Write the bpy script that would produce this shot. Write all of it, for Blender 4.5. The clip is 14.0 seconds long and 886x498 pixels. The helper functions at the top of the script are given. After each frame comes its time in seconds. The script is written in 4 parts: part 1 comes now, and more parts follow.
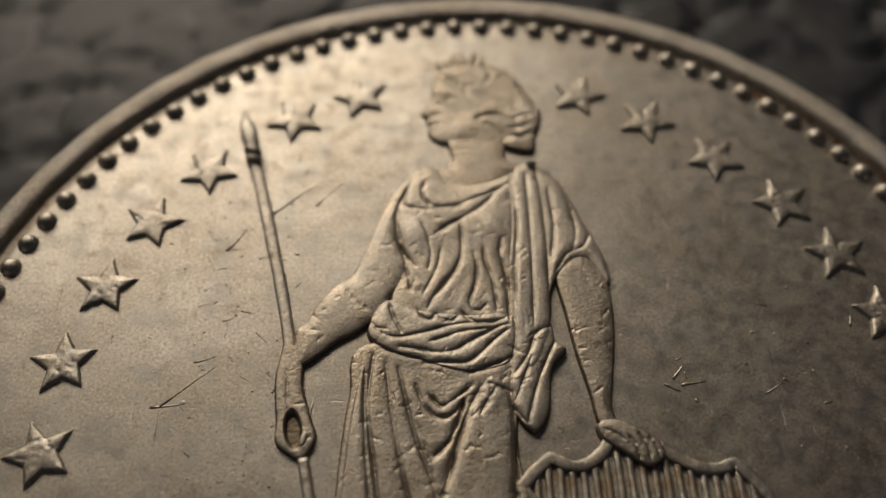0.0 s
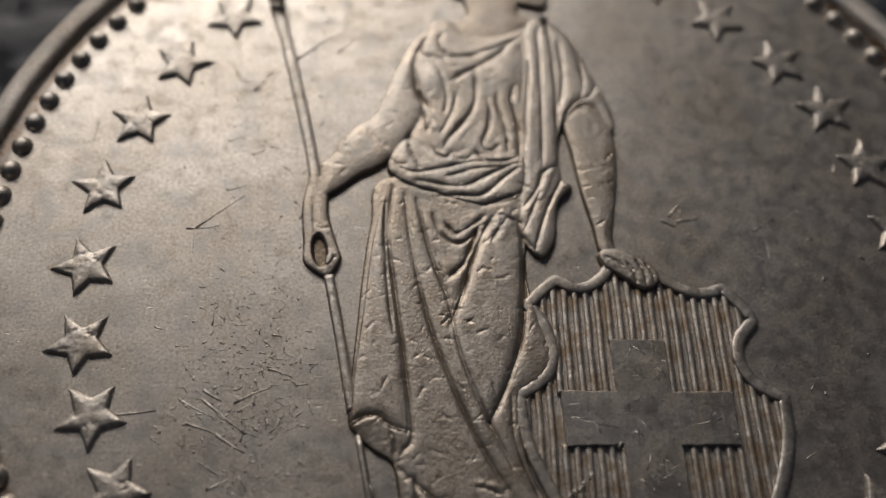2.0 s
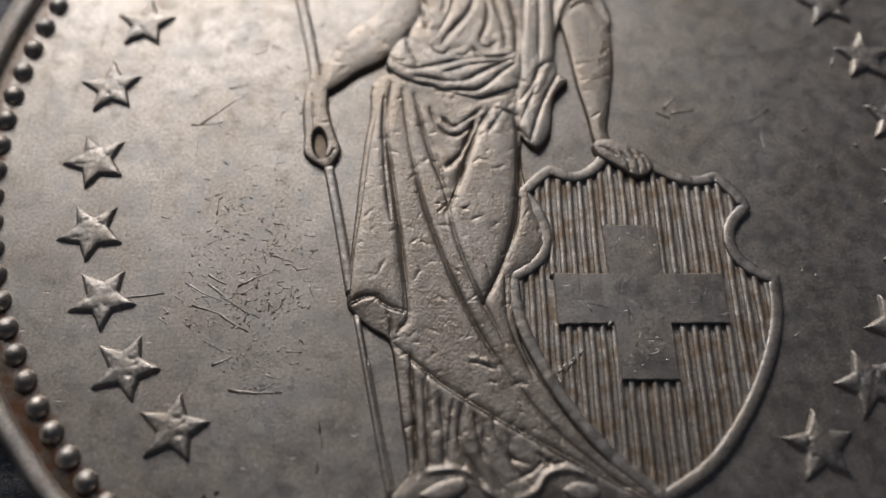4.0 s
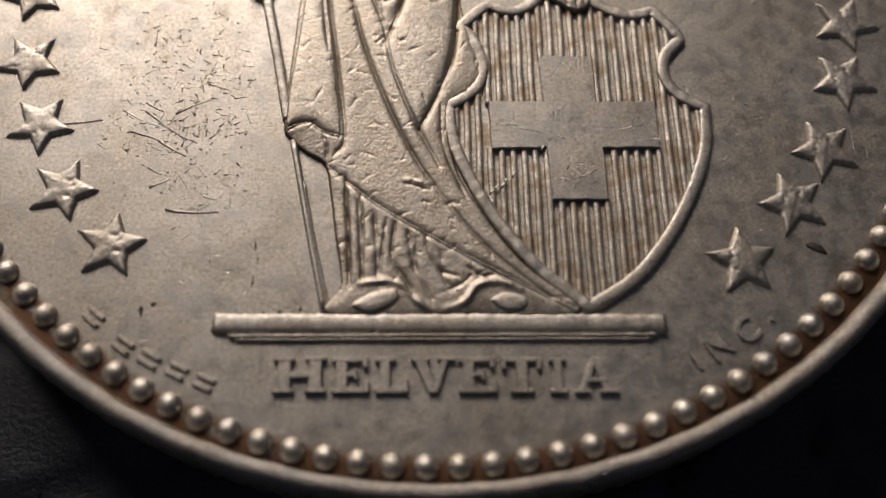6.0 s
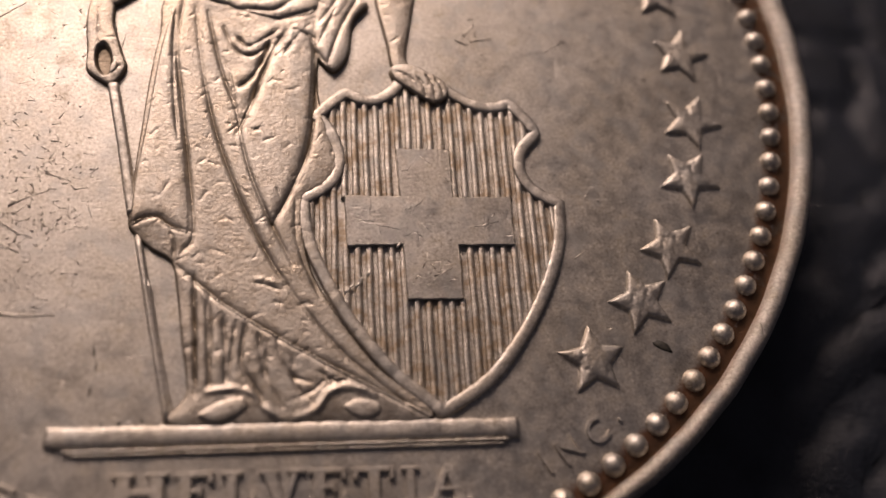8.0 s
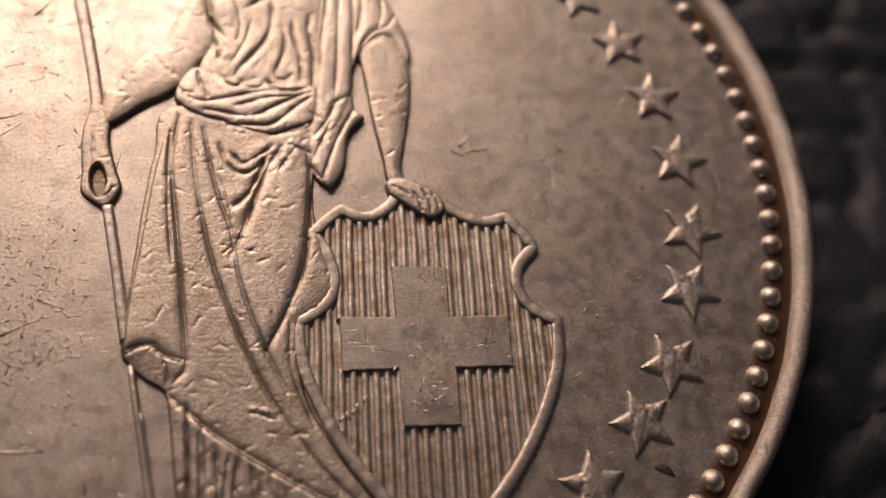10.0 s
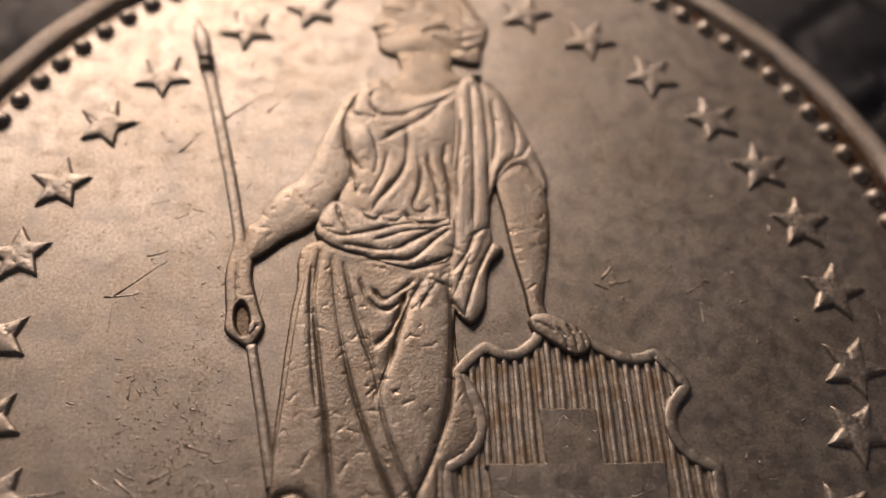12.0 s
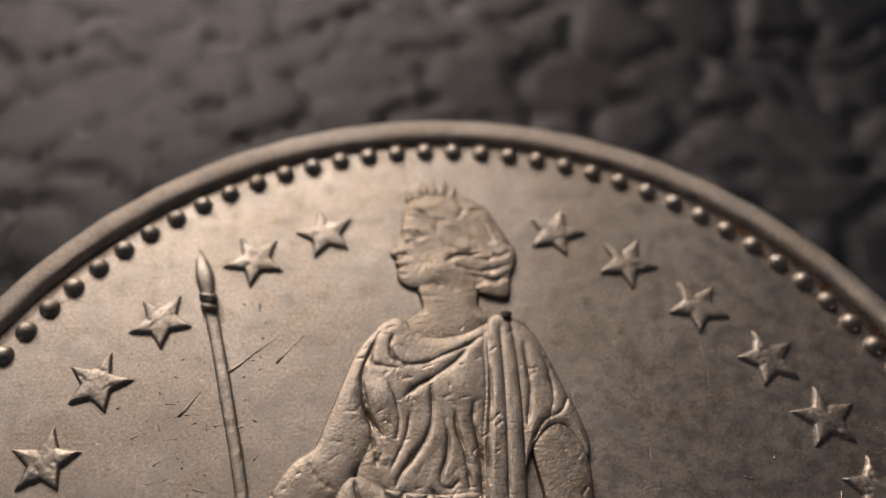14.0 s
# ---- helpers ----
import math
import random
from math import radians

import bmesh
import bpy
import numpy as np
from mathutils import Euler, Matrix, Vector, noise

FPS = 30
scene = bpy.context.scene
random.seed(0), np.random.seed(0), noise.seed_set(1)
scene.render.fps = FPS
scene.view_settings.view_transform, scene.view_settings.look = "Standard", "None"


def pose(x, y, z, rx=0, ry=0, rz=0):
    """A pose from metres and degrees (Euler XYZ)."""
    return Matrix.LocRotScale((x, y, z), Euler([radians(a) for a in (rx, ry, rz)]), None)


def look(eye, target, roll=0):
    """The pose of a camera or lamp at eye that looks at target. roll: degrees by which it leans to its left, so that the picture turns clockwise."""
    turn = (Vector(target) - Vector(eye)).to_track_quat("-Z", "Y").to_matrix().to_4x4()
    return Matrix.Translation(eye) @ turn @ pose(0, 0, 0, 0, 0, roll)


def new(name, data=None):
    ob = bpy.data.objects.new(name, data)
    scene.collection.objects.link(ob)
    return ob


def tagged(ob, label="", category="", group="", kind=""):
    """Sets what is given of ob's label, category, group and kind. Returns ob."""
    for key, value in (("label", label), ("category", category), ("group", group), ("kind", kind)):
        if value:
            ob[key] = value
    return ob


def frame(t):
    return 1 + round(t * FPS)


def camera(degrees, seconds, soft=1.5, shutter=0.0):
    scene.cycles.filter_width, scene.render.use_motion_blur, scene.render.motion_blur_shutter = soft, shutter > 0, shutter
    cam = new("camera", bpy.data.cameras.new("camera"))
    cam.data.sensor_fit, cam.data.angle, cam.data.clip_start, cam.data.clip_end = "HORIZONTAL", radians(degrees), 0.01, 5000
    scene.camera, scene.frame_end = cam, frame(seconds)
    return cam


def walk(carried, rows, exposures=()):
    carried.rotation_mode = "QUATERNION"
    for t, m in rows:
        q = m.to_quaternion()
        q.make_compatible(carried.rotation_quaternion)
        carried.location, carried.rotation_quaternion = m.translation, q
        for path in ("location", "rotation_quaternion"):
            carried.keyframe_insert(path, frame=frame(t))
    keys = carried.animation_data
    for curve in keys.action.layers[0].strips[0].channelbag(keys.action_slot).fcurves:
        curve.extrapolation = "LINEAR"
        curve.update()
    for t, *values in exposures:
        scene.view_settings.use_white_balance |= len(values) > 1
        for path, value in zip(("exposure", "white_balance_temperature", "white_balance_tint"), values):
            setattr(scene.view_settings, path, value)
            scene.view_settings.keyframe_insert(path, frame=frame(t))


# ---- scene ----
# A silver coin on black leather, seen through a close-up lens. All sizes below are in millimetres.
MM = 0.001
OFF = (0.07, 0.21)     # the struck border sits a little off the design's centre
cam = camera(54.00, 14.0, soft=1.6)
cam.data.dof.use_dof = True
cam.data.dof.focus_distance = 20.4 * MM
cam.data.dof.aperture_fstop = 44.0
ROWS = [
    (0.0, -1.362, -7.680, 18.716, 33.28, -0.47, -1.66),
    (0.5, -1.082, -8.501, 18.593, 31.28, -1.38, -1.72),
    (1.0, -1.315, -8.994, 18.804, 29.36, -1.89, -1.66),
    (1.5, -1.861, -9.695, 19.099, 28.48, -2.24, -1.39),
    (2.0, -2.186, -10.188, 19.047, 27.80, -2.05, -0.92),
    (2.5, -2.275, -10.196, 18.943, 26.57, -1.77, -0.62),
    (5.0, -0.652, -14.245, 18.489, 23.97, 0.68, -0.50),
    (5.5, -0.516, -15.051, 18.124, 22.69, 0.08, -0.48),
    (6.0, -0.216, -14.720, 17.982, 21.67, -0.81, -0.88),
    (6.5, 0.402, -14.351, 17.918, 21.60, -3.90, -2.25),
    (7.0, 0.193, -14.235, 17.971, 22.16, -5.89, -3.14),
    (7.5, 0.425, -13.722, 18.064, 23.28, -6.79, -3.45),
    (8.0, 0.472, -12.769, 18.526, 22.56, -7.94, -3.62),
    (10.5, 0.835, -10.674, 19.186, 26.44, -7.07, -4.05),
    (11.0, 0.073, -10.691, 19.004, 28.93, -7.13, -3.76),
    (11.5, -0.113, -9.647, 19.250, 29.24, -4.84, -2.74),
    (12.0, -0.954, -9.171, 19.073, 29.72, -3.12, -2.09),
    (12.5, -1.376, -8.815, 18.913, 30.67, -2.23, -1.73),
    (13.0, -1.081, -8.038, 18.934, 31.00, -2.18, -1.74),
    (13.5, -1.091, -5.880, 19.105, 34.03, -1.31, -1.77),
    (14.0, -1.319, -3.756, 19.597, 33.86, -2.41, -2.62),
]
EXPOSURES = [
    (0.0, -0.23, 7200, 11), (1.0, -0.07, 7200, 12), (2.5, -0.03, 5750, 14), (5.0, 0.1, 5950, 14), (6.0, 0.45, 6500, 16), (7.5, 0.75, 6950, 28), (8.2, 0.75, 7350, 31),
    (11.0, 0.38, 7850, 35), (12.5, -0.06, 7600, 27), (13.5, -0.32, 7150, 25), (14.0, 0.05, 6900, 22),
]
walk(cam, [(t, pose(x * MM, y * MM, z * MM, rx, ry, rz)) for t, x, y, z, rx, ry, rz in ROWS], EXPOSURES)

# ---- light: one wide warm desk lamp behind the coin, a dim cool room around ----
world = bpy.data.worlds.new("room_light")
scene.world = world
world.use_nodes = True
world.node_tree.nodes["Background"].inputs["Color"].default_value = (0.74, 0.80, 1.0, 1)
world.node_tree.nodes["Background"].inputs["Strength"].default_value = 0.025

lamp_data = bpy.data.lights.new("desk_lamp_light", "AREA")
lamp_data.shape, lamp_data.size, lamp_data.size_y = "RECTANGLE", 200 * MM, 110 * MM
lamp_data.energy = 0.62
lamp_data.color = (1.0, 0.90, 0.78)
lamp = new("desk_lamp_light", lamp_data)
lamp.matrix_world = look((-85 * MM, 250 * MM, 165 * MM), (-2 * MM, 0, 0))


# ---- materials ----
def nodes_of(name):
    m = bpy.data.materials.new(name)
    m.use_nodes = True
    t = m.node_tree
    t.nodes.clear()
    out = t.nodes.new("ShaderNodeOutputMaterial")
    bsdf = t.nodes.new("ShaderNodeBsdfPrincipled")
    t.links.new(bsdf.outputs[0], out.inputs[0])
    geo = t.nodes.new("ShaderNodeNewGeometry")
    sc = t.nodes.new("ShaderNodeVectorMath")
    sc.operation = "SCALE"
    sc.inputs["Scale"].default_value = 1000.0
    t.links.new(geo.outputs["Position"], sc.inputs[0])
    return m, t, bsdf, sc.outputs[0]


def noise_node(t, vec, scale, detail=4.0, rough=0.55, stretch=None, turn=0.0):
    if stretch:
        mp = t.nodes.new("ShaderNodeMapping")
        mp.inputs["Scale"].default_value = stretch
        mp.inputs["Rotation"].default_value = (0, 0, radians(turn))
        t.links.new(vec, mp.inputs[0])
        vec = mp.outputs[0]
    n = t.nodes.new("ShaderNodeTexNoise")
    n.inputs["Scale"].default_value = scale
    n.inputs["Detail"].default_value = detail
    n.inputs["Roughness"].default_value = rough
    t.links.new(vec, n.inputs["Vector"])
    return n.outputs[0]


def span(t, value, a, b, lo=0.0, hi=1.0):
    n = t.nodes.new("ShaderNodeMapRange")
    n.interpolation_type = "SMOOTHSTEP"
    for key, v in (("From Min", a), ("From Max", b), ("To Min", lo), ("To Max", hi)):
        n.inputs[key].default_value = v
    t.links.new(value, n.inputs["Value"])
    return n.outputs[0]


def calc(t, op, a, b):
    n = t.nodes.new("ShaderNodeMath")
    n.operation = op
    for i, v in enumerate((a, b)):
        if isinstance(v, (int, float)):
            n.inputs[i].default_value = v
        else:
            t.links.new(v, n.inputs[i])
    return n.outputs[0]


def blend(t, factor, a, b):
    n = t.nodes.new("ShaderNodeMix")
    n.data_type = "RGBA"
    if isinstance(factor, (int, float)):
        n.inputs[0].default_value = factor
    else:
        t.links.new(factor, n.inputs[0])
    for i, v in ((6, a), (7, b)):
        if isinstance(v, tuple):
            n.inputs[i].default_value = (*v, 1)
        else:
            t.links.new(v, n.inputs[i])
    return n.outputs[2]


def bumped(t, bsdf, height, distance, strength=1.0):
    n = t.nodes.new("ShaderNodeBump")
    n.inputs["Strength"].default_value = strength
    n.inputs["Distance"].default_value = distance * MM
    t.links.new(height, n.inputs["Height"])
    t.links.new(n.outputs[0], bsdf.inputs["Normal"])


def silver(name, rough=0.42, grain=0.012, pits=0.5, ring=False, hatch=False, recess=False, grit=0.18):
    """Worn coin silver: grey and brown toning, fine grain, nicks and long scratches."""
    m, t, bsdf, p = nodes_of(name)
    toning = noise_node(t, p, 0.35, 5.0, 0.6)
    stain = noise_node(t, p, 2.2, 6.0, 0.65)
    fine = noise_node(t, p, 17.0, 4.0, 0.7)
    sand = noise_node(t, p, 75.0, 1.0, 0.5)
    col = blend(t, span(t, toning, 0.35, 0.68), (0.60, 0.565, 0.51), (0.50, 0.455, 0.39))
    col = blend(t, span(t, stain, 0.52, 0.74, 0, 0.5), col, (0.36, 0.30, 0.215))
    speck = calc(t, "MULTIPLY", span(t, noise_node(t, p, 6.5, 5.0, 0.7), 0.60, 0.72), span(t, noise_node(t, p, 0.8, 3.0), 0.42, 0.6))
    col = blend(t, calc(t, "MULTIPLY", speck, 0.55), col, (0.17, 0.14, 0.10))
    salt = noise_node(t, p, 13.0, 5.0, 0.8)
    col = blend(t, span(t, salt, 0.48, 0.64, 0.0, 0.55), col, (0.24, 0.205, 0.16))
    col = blend(t, span(t, salt, 0.36, 0.47, 0.6, 0.0), col, (0.80, 0.77, 0.71))
    pit = calc(t, "MULTIPLY", span(t, noise_node(t, p, 9.0, 4.0, 0.65), 0.64, 0.70), span(t, noise_node(t, p, 1.1, 3.0), 0.40, 0.62))
    col = blend(t, calc(t, "MULTIPLY", pit, 0.7), col, (0.09, 0.075, 0.055))
    grey = span(t, noise_node(t, p, 1.3, 4.0, 0.6), 0.48, 0.64, 0.0, 0.45)
    col = blend(t, grey, col, (0.40, 0.40, 0.385))
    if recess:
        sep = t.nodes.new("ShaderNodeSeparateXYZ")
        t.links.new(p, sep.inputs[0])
        # browner the lower the surface lies, darkest just above the field's level
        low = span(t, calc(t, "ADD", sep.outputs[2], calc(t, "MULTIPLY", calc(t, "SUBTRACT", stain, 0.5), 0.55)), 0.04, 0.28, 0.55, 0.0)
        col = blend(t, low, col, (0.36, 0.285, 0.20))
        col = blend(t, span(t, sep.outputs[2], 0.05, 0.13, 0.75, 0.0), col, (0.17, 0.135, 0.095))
    if ring or hatch:
        if ring:
            ln = t.nodes.new("ShaderNodeVectorMath")
            ln.operation = "LENGTH"
            flat = t.nodes.new("ShaderNodeVectorMath")
            flat.operation = "MULTIPLY"
            flat.inputs[1].default_value = (1, 1, 0)
            mid = t.nodes.new("ShaderNodeVectorMath")
            mid.operation = "SUBTRACT"
            mid.inputs[1].default_value = (OFF[0], OFF[1], 0)
            t.links.new(p, mid.inputs[0])
            t.links.new(mid.outputs[0], flat.inputs[0])
            t.links.new(flat.outputs[0], ln.inputs[0])
            r = ln.outputs["Value"]
            sep = t.nodes.new("ShaderNodeSeparateXYZ")
            t.links.new(p, sep.inputs[0])
            side = calc(t, "SUBTRACT", calc(t, "MULTIPLY", sep.outputs[0], 0.006), calc(t, "MULTIPLY", sep.outputs[1], 0.012))
            amount = span(t, calc(t, "ADD", stain, side), 0.42, 0.58, 0.0, 0.9)
            amount = calc(t, "MULTIPLY", amount, span(t, calc(t, "ADD", r, calc(t, "MULTIPLY", stain, 0.5)), 12.5, 12.8))
            amount = calc(t, "MULTIPLY", amount, span(t, r, 13.02, 13.12, 1.0, 0.0))
            col = blend(t, amount, col, (0.19, 0.078, 0.034))
            # the rim's shadow outside the beads, put into the colour and blotched by stain
            rim_shade = calc(t, "MULTIPLY", span(t, calc(t, "ADD", r, calc(t, "MULTIPLY", stain, 0.3)), 12.80, 12.95), span(t, stain, 0.3, 0.6, 0.85, 0.45))
            col = blend(t, rim_shade, col, (0.12, 0.075, 0.045))
        else:
            col = blend(t, span(t, stain, 0.44, 0.62, 0.0, 0.68), col, (0.30, 0.22, 0.14))
    scratch_a = noise_node(t, p, 1.0, 2.0, 0.5, (7.0, 0.5, 1.0), 38)
    scratch_b = noise_node(t, p, 1.0, 2.0, 0.5, (9.0, 0.7, 1.0), -22)
    patch = span(t, noise_node(t, p, 0.5, 2.0), 0.45, 0.62)
    cuts = calc(t, "ADD", span(t, scratch_a, 0.68, 0.76), span(t, scratch_b, 0.69, 0.77))
    cuts = calc(t, "MULTIPLY", cuts, patch)
    nick = None
    for scale, turn, stretch, low in ((3.1, 25, (0.5, 1.9, 1.0), 0.50), (4.7, -50, (0.6, 1.7, 1.0), 0.53), (7.5, 80, (0.7, 1.5, 1.0), 0.50)):
        vor = t.nodes.new("ShaderNodeTexVoronoi")
        vor.inputs["Scale"].default_value = scale
        lay = t.nodes.new("ShaderNodeMapping")
        lay.inputs["Rotation"].default_value = (0, 0, radians(turn))
        lay.inputs["Scale"].default_value = stretch
        t.links.new(p, lay.inputs[0])
        t.links.new(lay.outputs[0], vor.inputs["Vector"])
        where = span(t, noise_node(t, p, 0.22 * scale, 3.0), low, low + 0.12)
        one = calc(t, "MULTIPLY", span(t, calc(t, "ADD", vor.outputs["Distance"], calc(t, "MULTIPLY", fine, 0.25)), 0.13, 0.32, 1.0, 0.0), where)
        nick = one if nick is None else calc(t, "ADD", nick, one)
    waves = noise_node(t, p, 0.9, 1.0, 0.4)
    h = calc(t, "ADD", calc(t, "MULTIPLY", fine, grit), calc(t, "MULTIPLY", sand, 0.45 * grit))
    h = calc(t, "ADD", h, calc(t, "MULTIPLY", waves, 1.6))
    h = calc(t, "SUBTRACT", h, calc(t, "MULTIPLY", cuts, 0.8 * pits))
    h = calc(t, "SUBTRACT", h, calc(t, "MULTIPLY", nick, 0.6 * pits))
    bumped(t, bsdf, h, grain)
    t.links.new(col, bsdf.inputs["Base Color"])
    bsdf.inputs["Metallic"].default_value = 1.0
    t.links.new(calc(t, "ADD", span(t, stain, 0.3, 0.75, rough - 0.06, rough + 0.12), calc(t, "MULTIPLY", fine, 0.06)), bsdf.inputs["Roughness"])
    return m


def leather():
    m, t, bsdf, p = nodes_of("black_leather")
    big = noise_node(t, p, 0.4, 4.0)
    pores = noise_node(t, p, 7.0, 5.0, 0.65)
    col = blend(t, span(t, big, 0.3, 0.7), (0.011, 0.014, 0.020), (0.022, 0.027, 0.037))
    t.links.new(col, bsdf.inputs["Base Color"])
    t.links.new(span(t, pores, 0.3, 0.7, 0.30, 0.44), bsdf.inputs["Roughness"])
    bumped(t, bsdf, pores, 0.05)
    return m


SILVER_FACE = silver("coin_field_silver", 0.43, 0.012, 0.7, ring=True, grit=0.4)
SILVER_RELIEF = silver("relief_silver", 0.46, 0.010, 0.5, grit=0.6)
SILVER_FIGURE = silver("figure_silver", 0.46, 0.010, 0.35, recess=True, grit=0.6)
SILVER_CROSS = silver("cross_silver", 0.40, 0.013, 0.7, grit=0.5)
SILVER_BEAD = silver("bead_silver", 0.42, 0.010, 0.8, grit=0.8)
SILVER_RIM = silver("rim_silver", 0.42, 0.034, 1.6, grit=0.8)
SILVER_HATCH = silver("hatched_silver", 0.46, 0.012, 0.5, hatch=True, grit=0.8)
LEATHER = leather()

m, t, bsdf, p = nodes_of("dark_residue")
t.links.new(blend(t, span(t, noise_node(t, p, 12.0), 0.35, 0.65), (0.012, 0.012, 0.010), (0.05, 0.045, 0.035)), bsdf.inputs["Base Color"])
bsdf.inputs["Roughness"].default_value = 0.6
RESIDUE = m


# ---- mesh helpers ----
def mesh_of(name, verts, faces, material, smooth=True):
    """A mesh from vertices in millimetres."""
    me = bpy.data.meshes.new(name)
    v = np.asarray(verts, dtype=np.float64) * MM
    me.from_pydata(v.tolist(), [], [tuple(int(i) for i in f) for f in faces])
    me.materials.append(material)
    me.polygons.foreach_set("use_smooth", [smooth] * len(me.polygons))
    me.update()
    return me


def part(name, me, parent, label="", at=(0, 0, 0), turn=0.0):
    ob = new(name, me)
    ob.parent = parent
    ob.matrix_basis = pose(at[0] * MM, at[1] * MM, at[2] * MM, 0, 0, turn)
    if label:
        ob["label"] = label
    return ob


def spline(points, closed=False, n=8):
    """Catmull-Rom curve through the points."""
    p = np.array(points, float)
    k = len(p)
    if closed:
        q = np.vstack([p[-1], p, p[:2]])
        spans = k
    else:
        q = np.vstack([2 * p[0] - p[1], p, 2 * p[-1] - p[-2]])
        spans = k - 1
    s = np.linspace(0, 1, n, endpoint=False)[:, None]
    out = []
    for i in range(spans):
        a, b, c, d = q[i:i + 4]
        out.append(0.5 * (2 * b + (c - a) * s + (2 * a - 5 * b + 4 * c - d) * s ** 2 + (3 * b - a - 3 * c + d) * s ** 3))
    out = np.vstack(out)
    return out if closed else np.vstack([out, p[-1]])


def lathe(profile, steps, ripple=None):
    """Turns an (r, z) profile round the z axis. ripple: (rows, count, depth) of reeding."""
    v, f = [], []
    k = len(profile)
    for i in range(steps):
        a = 2 * math.pi * i / steps
        for j, (r, z) in enumerate(profile):
            rr = r
            if ripple and j in ripple[0]:
                rr -= ripple[2] * (0.5 + 0.5 * math.cos(ripple[1] * a))
            v.append((rr * math.cos(a), rr * math.sin(a), z))
    for i in range(steps):
        n = (i + 1) % steps
        for j in range(k - 1):
            f.append((i * k + j, n * k + j, n * k + j + 1, i * k + j + 1))
    return v, f


def prism(outline, h, bevel=0.03, base=-0.02):
    """An outline (counter-clockwise) raised to h, with a chamfered top edge."""
    o = np.array(outline, float)
    prev, nxt = np.roll(o, 1, 0), np.roll(o, -1, 0)
    e1, e2 = o - prev, nxt - o
    n1 = np.stack([-e1[:, 1], e1[:, 0]], 1) / np.linalg.norm(e1, axis=1)[:, None]
    n2 = np.stack([-e2[:, 1], e2[:, 0]], 1) / np.linalg.norm(e2, axis=1)[:, None]
    mid = n1 + n2
    mid /= np.maximum(0.35, (mid * n1).sum(1))[:, None]
    k = len(o)
    v = [(x, y, base) for x, y in o] + [(x, y, h - bevel) for x, y in o] + [(x, y, h) for x, y in o + mid * bevel]
    f = [tuple(range(2 * k, 3 * k))]
    for i in range(k):
        j = (i + 1) % k
        f += [(i, j, k + j, k + i), (k + i, k + j, 2 * k + j, 2 * k + i)]
    return v, f


def merged(pieces):
    v, f = [], []
    for pv, pf in pieces:
        f += [tuple(i + len(v) for i in q) for q in pf]
        v += list(pv)
    return v, f


def bead_of_line(points, width, height, taper=(1, 1), base=-0.03, rings=7, widths=None, uneven=0.0, flat=0.45):
    """A half-round ridge laid along a curve."""
    c = np.array(points, float)
    if uneven:
        run = np.concatenate([[0], np.cumsum(np.linalg.norm(np.diff(c, axis=0), axis=1))])
        at = np.linspace(0, run[-1], max(len(c), int(run[-1] / 0.09)))
        c = np.stack([np.interp(at, run, c[:, 0]), np.interp(at, run, c[:, 1])], 1)
    grit = random.Random(len(c))
    d = np.gradient(c, axis=0)
    d /= np.linalg.norm(d, axis=1)[:, None] + 1e-9
    side = np.stack([-d[:, 1], d[:, 0]], 1)
    v, f = [], []
    k = len(c)
    for i in range(k):
        w = taper[0] + (taper[1] - taper[0]) * i / (k - 1)
        if widths:
            w = widths[i]
        w *= 1 + uneven * grit.uniform(-1, 1)
        for j in range(rings):
            a = math.pi * j / (rings - 1)
            off = math.cos(a) * width * w / 2
            v.append((c[i, 0] + side[i, 0] * off, c[i, 1] + side[i, 1] * off, base + (height * w - base) * math.sin(a) ** flat + (uneven * 0.08 * grit.uniform(-1, 1) if 0 < j < rings - 1 else 0)))
    for i in range(k - 1):
        for j in range(rings - 1):
            a = i * rings + j
            f.append((a, a + rings, a + rings + 1, a + 1))
    f += [tuple(range(rings)), tuple(range((k - 1) * rings, k * rings))[::-1]]
    return v, f


